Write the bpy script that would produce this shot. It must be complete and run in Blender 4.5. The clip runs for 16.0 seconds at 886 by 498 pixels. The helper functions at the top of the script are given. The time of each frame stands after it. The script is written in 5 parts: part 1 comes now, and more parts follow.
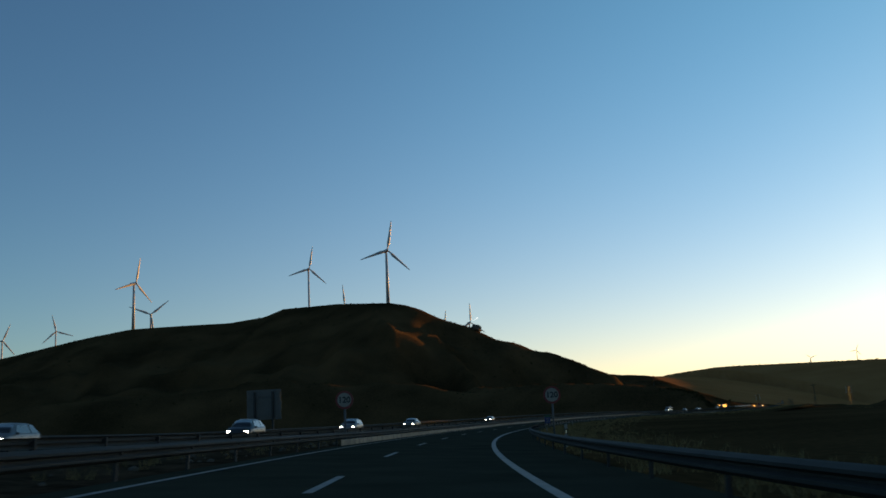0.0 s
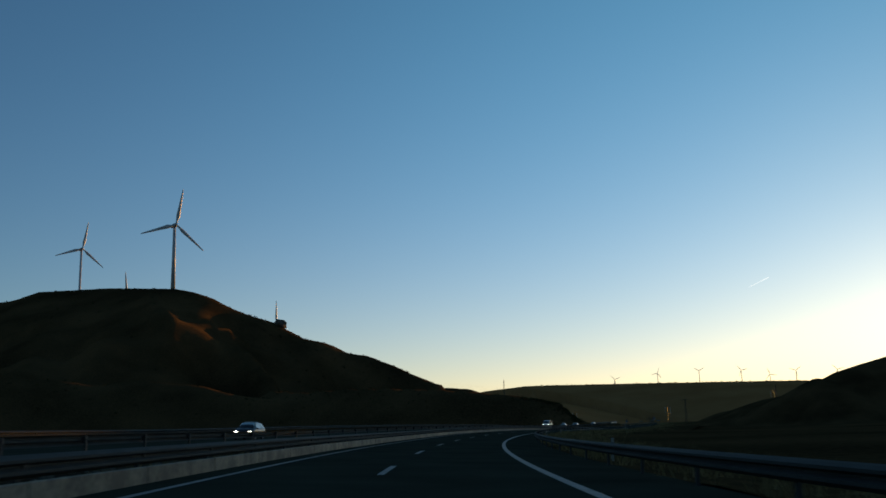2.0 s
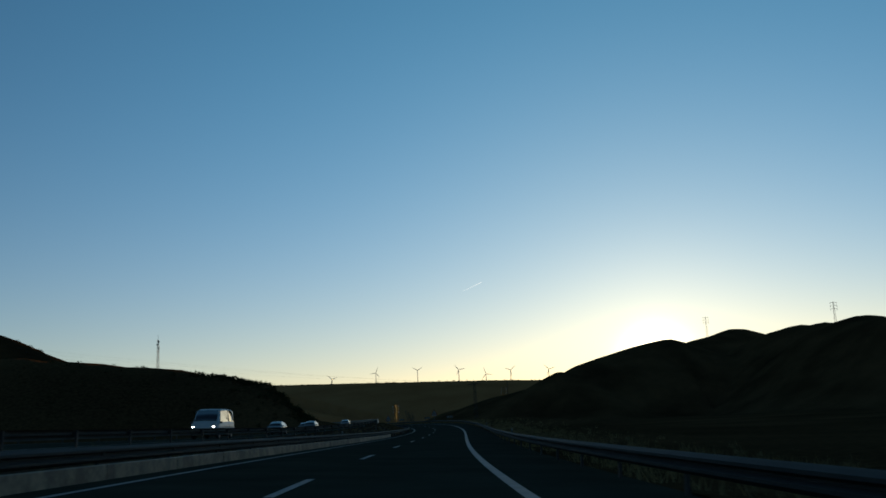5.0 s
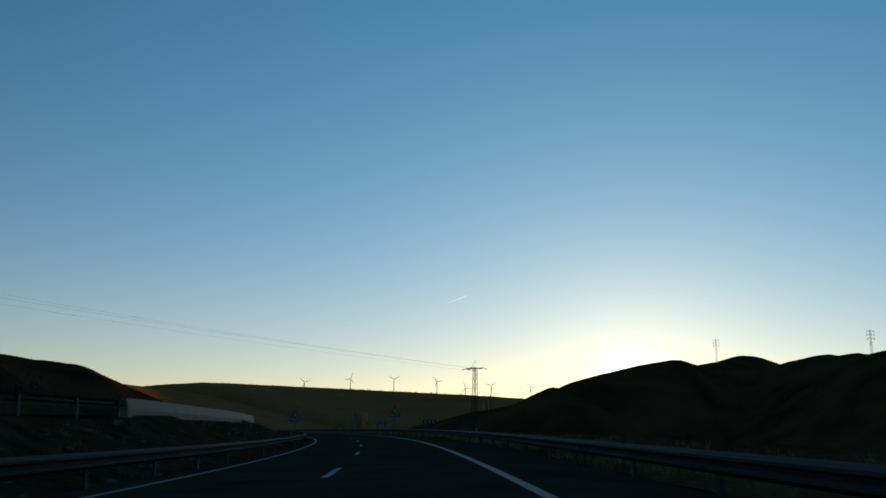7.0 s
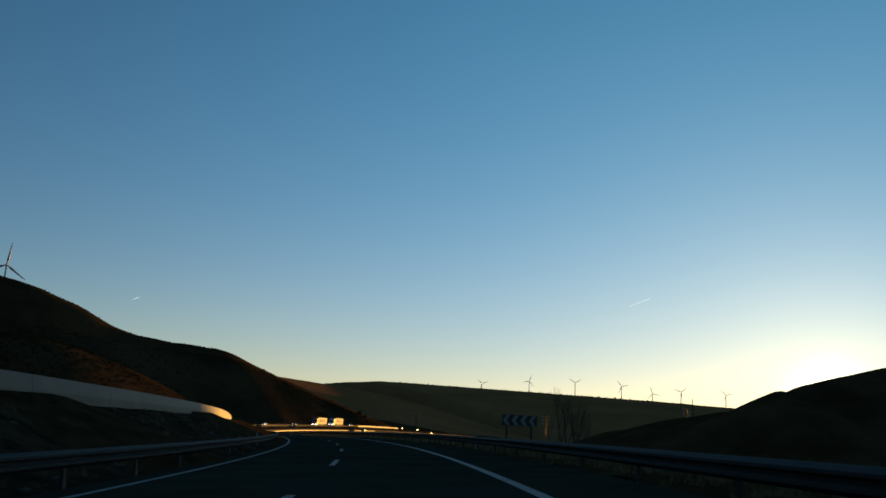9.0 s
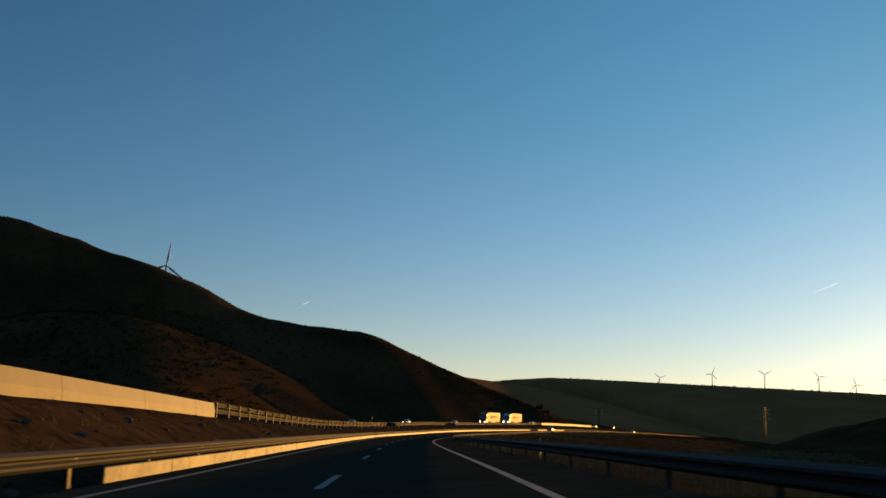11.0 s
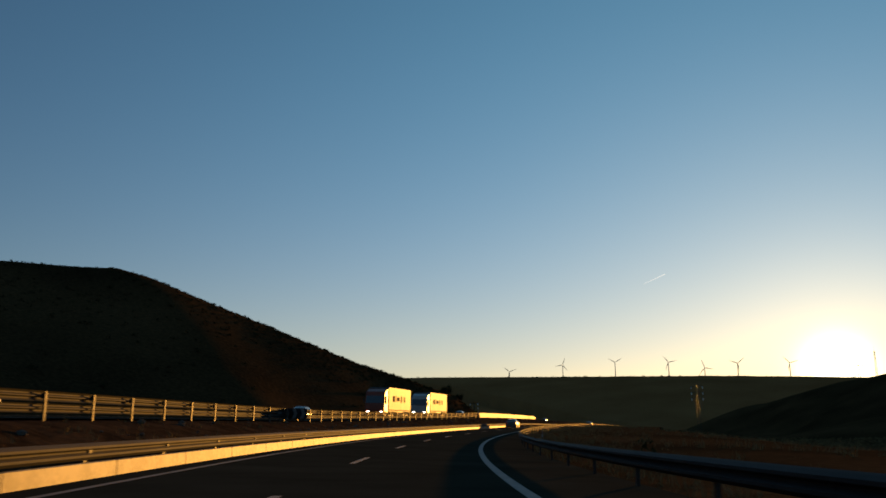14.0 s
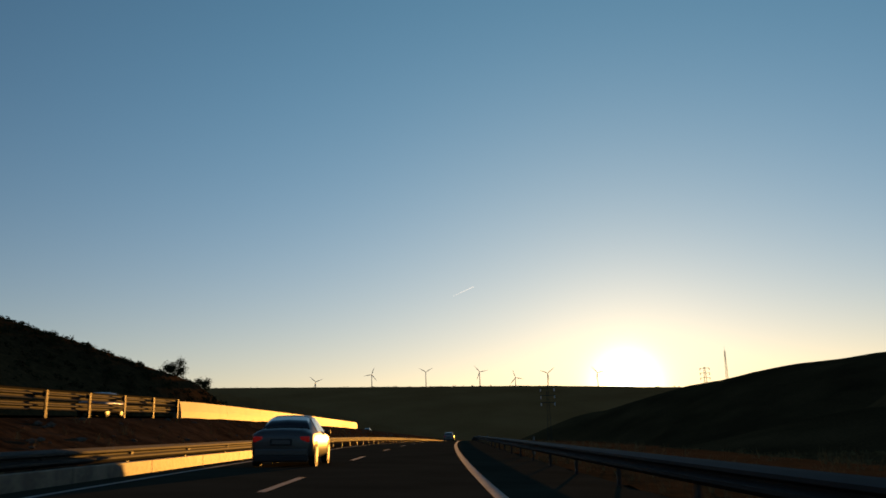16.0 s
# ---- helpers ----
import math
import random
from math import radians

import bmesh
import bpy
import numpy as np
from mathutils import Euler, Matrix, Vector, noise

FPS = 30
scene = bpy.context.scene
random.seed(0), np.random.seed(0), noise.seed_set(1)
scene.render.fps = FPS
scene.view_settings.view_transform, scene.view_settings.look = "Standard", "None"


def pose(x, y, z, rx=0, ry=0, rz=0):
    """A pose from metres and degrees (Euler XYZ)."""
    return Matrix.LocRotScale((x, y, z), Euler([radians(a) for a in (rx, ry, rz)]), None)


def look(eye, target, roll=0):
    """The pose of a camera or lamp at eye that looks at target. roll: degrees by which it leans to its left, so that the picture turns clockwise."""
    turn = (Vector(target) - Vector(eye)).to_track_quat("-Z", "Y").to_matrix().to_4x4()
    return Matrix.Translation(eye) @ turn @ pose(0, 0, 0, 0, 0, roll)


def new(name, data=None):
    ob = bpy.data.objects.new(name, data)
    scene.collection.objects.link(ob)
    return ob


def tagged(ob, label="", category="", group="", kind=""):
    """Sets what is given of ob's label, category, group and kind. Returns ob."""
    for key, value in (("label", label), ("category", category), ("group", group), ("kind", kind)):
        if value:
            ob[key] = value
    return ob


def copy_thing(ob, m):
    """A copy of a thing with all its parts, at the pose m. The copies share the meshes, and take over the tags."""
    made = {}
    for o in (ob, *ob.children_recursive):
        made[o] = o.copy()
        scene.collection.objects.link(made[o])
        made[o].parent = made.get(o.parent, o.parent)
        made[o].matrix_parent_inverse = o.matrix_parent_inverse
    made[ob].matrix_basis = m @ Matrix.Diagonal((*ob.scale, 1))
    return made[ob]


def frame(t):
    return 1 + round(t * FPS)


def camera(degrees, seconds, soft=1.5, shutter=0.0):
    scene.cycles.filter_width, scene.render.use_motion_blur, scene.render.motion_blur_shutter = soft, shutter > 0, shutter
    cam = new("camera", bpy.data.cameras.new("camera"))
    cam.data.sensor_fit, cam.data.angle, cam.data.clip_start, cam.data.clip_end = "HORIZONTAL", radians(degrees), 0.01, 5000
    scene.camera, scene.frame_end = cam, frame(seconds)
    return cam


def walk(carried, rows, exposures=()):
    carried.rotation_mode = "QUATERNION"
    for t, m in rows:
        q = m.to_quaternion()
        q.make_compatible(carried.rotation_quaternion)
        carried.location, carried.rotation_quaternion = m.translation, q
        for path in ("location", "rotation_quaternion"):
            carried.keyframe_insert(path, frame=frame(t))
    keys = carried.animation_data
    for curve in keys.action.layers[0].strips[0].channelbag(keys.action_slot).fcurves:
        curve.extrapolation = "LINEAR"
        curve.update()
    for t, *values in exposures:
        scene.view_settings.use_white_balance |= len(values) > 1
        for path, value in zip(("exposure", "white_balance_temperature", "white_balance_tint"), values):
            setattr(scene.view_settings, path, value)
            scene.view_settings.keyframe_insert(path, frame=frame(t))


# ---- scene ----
# ================= camera and road line =================
SPEED = 39.0          # metres of road per second
EYE = 0.62            # lens above the road
ROAD = 0.775          # the road and all along it are this much smaller than the plan below says
MOUNT = 11.3          # upward tilt of the lens against the road
DRIFT = 1.715         # the lens points this many degrees to the right of the way ahead
# seconds, yaw, pitch, roll
ROWS = [(0.0, 1.60, 11.18, -2.92), (0.5, -1.13, 11.49, -2.51), (1.0, -4.42, 11.46, -1.85), (1.5, -7.43, 11.44, -1.93),
        (2.0, -10.29, 11.66, -1.95), (2.5, -13.48, 11.66, -2.33), (3.0, -16.77, 11.63, -2.38), (3.5, -19.76, 11.71, -2.75),
        (4.0, -22.66, 11.74, -2.80), (4.5, -25.61, 11.44, -2.90), (5.0, -28.22, 11.06, -2.95), (5.5, -29.94, 11.12, -2.45),
        (6.0, -30.60, 11.34, -1.50), (6.5, -30.26, 11.62, -0.20), (7.0, -29.04, 11.91, 1.21), (7.5, -27.07, 12.14, 2.58),
        (8.0, -24.45, 12.23, 3.30), (8.5, -21.21, 11.88, 3.53), (9.0, -17.56, 11.74, 3.33), (9.5, -14.12, 11.69, 3.42),
        (10.0, -10.98, 11.47, 3.34), (10.5, -8.62, 11.30, 3.08), (11.0, -7.20, 11.14, 2.67), (11.5, -6.74, 11.01, 2.12),
        (12.0, -7.17, 10.91, 1.46), (12.5, -8.42, 10.91, 0.70), (13.0, -10.56, 11.15, -0.15), (13.5, -13.90, 11.36, -0.46),
        (14.0, -17.78, 11.65, -1.10), (14.5, -21.18, 11.76, -2.32), (15.0, -24.54, 11.93, -2.58), (15.5, -27.70, 12.12, -2.24),
        (16.0, -30.01, 12.12, -1.87)]
# the road beyond the last row
AHEAD = [(17.0, -32.2, 11.8, -1.5), (18.0, -32.8, 11.5, -0.5), (20.0, -33.0, 11.3, 0.0), (23.0, -33.0, 11.3, 0.0), (27.0, -33.0, 11.3, 0.0)]
# seconds and how far the right edge line lies from the lens
LANE = [(0, 1.48), (0.5, 1.68), (1.5, 2.05), (2.5, 2.2), (3.5, 1.92), (4.3, 1.57), (5, 1.17), (6, 1.34), (7.5, 1.74), (8.5, 1.67),
        (10, 1.83), (12.5, 1.8), (13.5, 1.73), (14, 1.39), (14.5, 1.12), (15, 1.04), (16, 0.9), (18, 1.15), (27, 1.35)]
T0, DT = -3.0, 0.05
TT = np.arange(T0, 26.0 + DT / 2, DT)


def smooth_rows(col):
    """A column of the rows as a smooth curve over TT."""
    rows = ROWS + AHEAD
    kt, kv = np.array([r[0] for r in rows]), np.array([r[col] for r in rows])
    slope = np.gradient(kv, kt)
    i = np.clip(np.searchsorted(kt, TT, side="right") - 1, 0, len(kt) - 2)
    w = kt[i + 1] - kt[i]
    u = np.clip((TT - kt[i]) / w, 0, 1)
    a, b, c, d = kv[i], kv[i + 1], slope[i] * w, slope[i + 1] * w
    out = (2 * u**3 - 3 * u**2 + 1) * a + (u**3 - 2 * u**2 + u) * c + (3 * u**2 - 2 * u**3) * b + (u**3 - u**2) * d
    return np.where(TT < 0, kv[0] + slope[0] * TT * (col == 1), out)


YAW, PITCH, ROLL = smooth_rows(1), smooth_rows(2), smooth_rows(3)
# leaning with the road turns the upward-tilted lens aside
SWAY = np.sin(np.radians(np.convolve(np.pad(ROLL, 8, "edge"), np.ones(17) / 17, "valid")))
HEAD = np.radians(YAW + DRIFT - 12.0 * SWAY)
# the lens looks a little aside of a road that leans in its bends
LEAN = PITCH - 2.0 * np.sin(np.radians(ROLL)) - MOUNT
GRADE = np.tan(np.radians(np.convolve(np.pad(LEAN, 12, "edge"), np.ones(25) / 25, "valid")))
step = SPEED * DT
zero = int(round(-T0 / DT))


def summed(v):
    c = np.concatenate([[0], np.cumsum((v[1:] + v[:-1]) / 2 * step)])
    return c - c[zero]


LX, LY, LZ = summed(-np.sin(HEAD)) - 0.96, summed(np.cos(HEAD)) + 0.23, summed(GRADE)
LS = TT * SPEED
SHIFT = np.interp(TT, [r[0] for r in LANE], [r[1] for r in LANE]) * ROAD - 1.6 * ROAD
SHIFT = np.convolve(np.pad(SHIFT, 10, "edge"), np.ones(21) / 21, "valid")


def line(s, table):
    return np.interp(s, LS, table)


def road_xyz(s, o, z=0.0):
    """World places at s metres along the road, o to its right and z above its surface in the road's plan (numpy arrays or numbers)."""
    s, o, z = np.broadcast_arrays(np.asarray(s, float), np.asarray(o, float), np.asarray(z, float))
    h, q = line(s, HEAD), o * ROAD + line(s, SHIFT)
    fade = np.clip((26 - np.abs(q)) / 12, 0, 1)
    tilt = np.tan(np.radians(line(s, ROLL))) * np.clip(q, -14, 14) * fade
    return np.stack([line(s, LX) + q * np.cos(h), line(s, LY) + q * np.sin(h), line(s, LZ) + tilt + z * ROAD], -1)


def road_pose(s, o, z=0.0, turn=0.0):
    """A pose on the road: x to its right, y ahead."""
    p = road_xyz(s, o, z)
    return pose(*p, 0, 0, math.degrees(line(s, HEAD)) + turn) @ pose(0, 0, 0, math.degrees(math.atan(line(s, GRADE))), -float(line(s, ROLL)), 0) @ Matrix.Scale(ROAD, 4)


cam = camera(52.21, 16.0, soft=1.6, shutter=0.08)
PATH = []
for k in range(81):
    t = k * 0.2
    i = zero + int(round(t / DT))
    PATH.append((t, pose(LX[i], LY[i], LZ[i] + EYE, 90 + PITCH[i], 0, YAW[i]) @ pose(0, 0, 0, 0, 0, ROLL[i])))
walk(cam, PATH, exposures=[(0, 1.60, 7150, 8), (1.5, 1.29, 6850, 6), (3.5, 1.06, 6600, 3), (5, 0.91, 6450, 2), (8.5, 0.90, 6400, 0), (10, 0.98, 6400, 0),
                           (12.5, 1.16, 6750, 5), (14, 0.90, 7350, 9), (16, 0.92, 7750, 12)])

# ================= world and sun =================
SUN_TO = Vector((0.6557, 0.7512, 0.0637)).normalized()
world = bpy.data.worlds.new("sky")
scene.world = world
world.use_nodes = True
wn, wl = world.node_tree.nodes, world.node_tree.links
sky = wn.new("ShaderNodeTexSky")
sky.sky_type = "NISHITA"
sky.sun_disc = False
sky.sun_elevation = math.asin(SUN_TO.z)
sky.sun_rotation = math.atan2(SUN_TO.x, SUN_TO.y)
sky.altitude = 900
sky.air_density, sky.dust_density, sky.ozone_density = 1.0, 0.3, 3.2
# bright haze close round the sun
AUREOLE = Vector((0.6557, 0.7512, 0.0545)).normalized()
way = wn.new("ShaderNodeTexCoord")
dot = wn.new("ShaderNodeVectorMath")
dot.operation = "DOT_PRODUCT"
dot.inputs[1].default_value = AUREOLE
wl.new(way.outputs["Generated"], dot.inputs[0])
clip = wn.new("ShaderNodeMath")
clip.operation = "MAXIMUM"
clip.inputs[1].default_value = 0.0
wl.new(dot.outputs["Value"], clip.inputs[0])
sky_sum = sky.outputs["Color"]
for power, strength, tint in ((2600, 26.0, (1.0, 0.88, 0.60)), (240, 1.4, (1.0, 0.72, 0.36)), (30, 0.55, (1.0, 0.74, 0.25)), (4, 0.92, (0.14, 0.99, 1.42))):
    pw, gain = wn.new("ShaderNodeMath"), wn.new("ShaderNodeVectorMath")
    pw.operation, gain.operation = "POWER", "SCALE"
    pw.inputs[1].default_value = power
    gain.inputs[0].default_value = [c * strength for c in tint]
    wl.new(clip.outputs[0], pw.inputs[0])
    wl.new(pw.outputs[0], gain.inputs["Scale"])
    add_ = wn.new("ShaderNodeVectorMath")
    add_.operation = "ADD"
    wl.new(sky_sum, add_.inputs[0])
    wl.new(gain.outputs[0], add_.inputs[1])
    sky_sum = add_.outputs[0]
# warm haze low over the horizon, stronger towards the sun
split = wn.new("ShaderNodeSeparateXYZ")
wl.new(way.outputs["Generated"], split.inputs[0])
up_, drop, near, veil = (wn.new("ShaderNodeMath") for _ in range(4))
warm, add_ = (wn.new("ShaderNodeVectorMath") for _ in range(2))
up_.operation, drop.operation, near.operation, veil.operation = "MAXIMUM", "MULTIPLY", "POWER", "MULTIPLY"
wl.new(split.outputs["Z"], up_.inputs[0])
up_.inputs[1].default_value = 0.0
wl.new(up_.outputs[0], drop.inputs[0])
drop.inputs[1].default_value = -1 / 0.105
fade_ = wn.new("ShaderNodeMath")
fade_.operation = "EXPONENT"
wl.new(drop.outputs[0], fade_.inputs[0])
wl.new(clip.outputs[0], near.inputs[0])
near.inputs[1].default_value = 2.6
wl.new(fade_.outputs[0], veil.inputs[0])
wl.new(near.outputs[0], veil.inputs[1])
warm.operation, add_.operation = "SCALE", "ADD"
warm.inputs[0].default_value = (5.3, 1.65, 0.0)
wl.new(veil.outputs[0], warm.inputs["Scale"])
wl.new(sky_sum, add_.inputs[0])
wl.new(warm.outputs[0], add_.inputs[1])
wl.new(add_.outputs[0], wn["Background"].inputs["Color"])
wn["Background"].inputs["Strength"].default_value = 0.074
lamp = bpy.data.lights.new("sun", "SUN")
lamp.energy, lamp.angle, lamp.color = 2.7, radians(0.4), (1.0, 0.455, 0.09)
new("sun", lamp).matrix_world = look(SUN_TO * 100, (0, 0, 0))

# ================= materials =================


def material(name, colour, second, scale=4.0, rough=0.8, metal=0.0, bump=0.2, fine=40.0, mix=0.5, spread=0.0):
    """Two colours mixed by noise at two scales, with fine relief."""
    m = bpy.data.materials.new(name)
    m.use_nodes = True
    n, l = m.node_tree.nodes, m.node_tree.links
    b = n["Principled BSDF"]
    geo = n.new("ShaderNodeNewGeometry")
    big, small = n.new("ShaderNodeTexNoise"), n.new("ShaderNodeTexNoise")
    for node, sc, det in ((big, scale, 5), (small, fine, 3)):
        node.inputs["Scale"].default_value, node.inputs["Detail"].default_value = sc, det
        l.new(geo.outputs["Position"], node.inputs["Vector"])
    add = n.new("ShaderNodeMath")
    add.operation = "MULTIPLY_ADD"
    l.new(small.outputs["Fac"], add.inputs[0])
    add.inputs[1].default_value = 0.6
    l.new(big.outputs["Fac"], add.inputs[2])
    ramp = n.new("ShaderNodeMapRange")
    ramp.inputs["From Min"].default_value, ramp.inputs["From Max"].default_value = 0.8 - mix * 0.6, 0.8 + mix * 0.6
    l.new(add.outputs[0], ramp.inputs["Value"])
    blend = n.new("ShaderNodeMix")
    blend.data_type = "RGBA"
    blend.inputs["A"].default_value, blend.inputs["B"].default_value = (*colour, 1), (*second, 1)
    l.new(ramp.outputs["Result"], blend.inputs["Factor"])
    out = blend.outputs["Result"]
    if spread:
        info, hsv = n.new("ShaderNodeObjectInfo"), n.new("ShaderNodeHueSaturation")
        rng = n.new("ShaderNodeMapRange")
        rng.inputs["To Min"].default_value, rng.inputs["To Max"].default_value = 1 - spread, 1 + spread
        l.new(info.outputs["Random"], rng.inputs["Value"])
        l.new(rng.outputs["Result"], hsv.inputs["Value"])
        l.new(out, hsv.inputs["Color"])
        out = hsv.outputs["Color"]
    l.new(out, b.inputs["Base Color"])
    b.inputs["Roughness"].default_value, b.inputs["Metallic"].default_value = rough, metal
    b.inputs["Specular IOR Level"].default_value = 0.0 if rough > 0.8 else 0.4
    if bump:
        bp = n.new("ShaderNodeBump")
        bp.inputs["Strength"].default_value, bp.inputs["Distance"].default_value = bump, 0.4 / fine
        l.new(small.outputs["Fac"], bp.inputs["Height"])
        l.new(bp.outputs["Normal"], b.inputs["Normal"])
    return m


ASPHALT = material("asphalt", (0.034, 0.034, 0.024), (0.057, 0.057, 0.041), 0.7, 0.92, bump=0.08, fine=45)
PAINT = material("road_paint", (0.12, 0.115, 0.10), (0.24, 0.235, 0.21), 3, 0.7, bump=0.2, fine=60)
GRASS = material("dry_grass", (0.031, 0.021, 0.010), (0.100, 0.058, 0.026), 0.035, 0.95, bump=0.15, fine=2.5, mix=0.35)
DIRT = material("dirt", (0.016, 0.011, 0.007), (0.085, 0.056, 0.034), 1.1, 0.95, bump=0.35, fine=5)
CONCRETE = material("concrete", (0.092, 0.074, 0.049), (0.150, 0.124, 0.084), 0.8, 0.62, bump=0.25, fine=25)
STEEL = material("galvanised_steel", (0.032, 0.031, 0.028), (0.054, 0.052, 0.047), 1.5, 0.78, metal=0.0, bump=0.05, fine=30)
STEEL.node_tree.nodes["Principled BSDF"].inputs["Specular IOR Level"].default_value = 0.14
SCREEN = material("painted_steel_screen", (0.070, 0.061, 0.044), (0.185, 0.162, 0.116), 2.2, 0.6, metal=0.1, bump=0.12, fine=14, mix=0.22, spread=0.22)
WHITE = material("white_paint", (0.74, 0.74, 0.74), (0.82, 0.82, 0.82), 1, 0.5, bump=0.0, fine=10)
DARKSTEEL = material("dark_steel", (0.020, 0.020, 0.020), (0.036, 0.036, 0.036), 2, 0.6, metal=0.5, bump=0.1, fine=20)

# ================= mesh helpers =================


def mesh_ob(name, verts, faces, mat, smooth=False, parent=None, label=""):
    me = bpy.data.meshes.new(name)
    me.from_pydata([tuple(v) for v in verts], [], faces)
    me.materials.append(mat)
    if smooth:
        me.shade_smooth()
    ob = new(name, me)
    if parent:
        ob.parent = parent
    if label:
        ob["label"] = label
    return ob


def sweep(profile, s0, s1, ds, closed=False):
    """Vertices and faces of a profile of (offset, height) drawn along the road."""
    n = max(2, int(math.ceil((s1 - s0) / ds)) + 1)
    s = np.linspace(s0, s1, n)
    pr = np.array(profile, float)
    v = road_xyz(s[:, None], pr[None, :, 0], pr[None, :, 1]).reshape(-1, 3)
    m = len(pr)
    faces = []
    for i in range(n - 1):
        for j in range(m if closed else m - 1):
            k = (j + 1) % m
            faces.append((i * m + j, i * m + k, (i + 1) * m + k, (i + 1) * m + j))
    if closed:
        faces += [tuple(range(m))[::-1], tuple((n - 1) * m + j for j in range(m))]
    return v, faces


def part(name, bm, mat, parent=None, label="", smooth=False):
    me = bpy.data.meshes.new(name)
    bm.to_mesh(me)
    bm.free()
    me.materials.append(mat)
    if smooth:
        me.shade_smooth()
    ob = new(name, me)
    if parent:
        ob.parent = parent
    if label:
        ob["label"] = label
    return ob


def box(bm, x, y, z, cx=0, cy=0, cz=0, bevel=0.0, m=None):
    """A box of the given sides about a centre, added to bm."""
    mat = Matrix.Translation((cx, cy, cz)) @ Matrix.Diagonal((x, y, z, 1))
    r = bmesh.ops.create_cube(bm, size=1, matrix=(m or Matrix()) @ mat)
    if bevel:
        edges = {e for v in r["verts"] for e in v.link_edges}
        bmesh.ops.bevel(bm, geom=list(edges), offset=bevel, segments=2, affect="EDGES", profile=0.5)
    return bm


def tube(bm, a, b, r0, r1, n=8):
    """A tapered round bar from a to b."""
    a, b = Vector(a), Vector(b)
    d = b - a
    m = Matrix.Translation((a + b) / 2) @ d.to_track_quat("Z", "Y").to_matrix().to_4x4()
    bmesh.ops.create_cone(bm, cap_ends=True, segments=n, radius1=r0, radius2=r1, depth=d.length, matrix=m)
    return bm


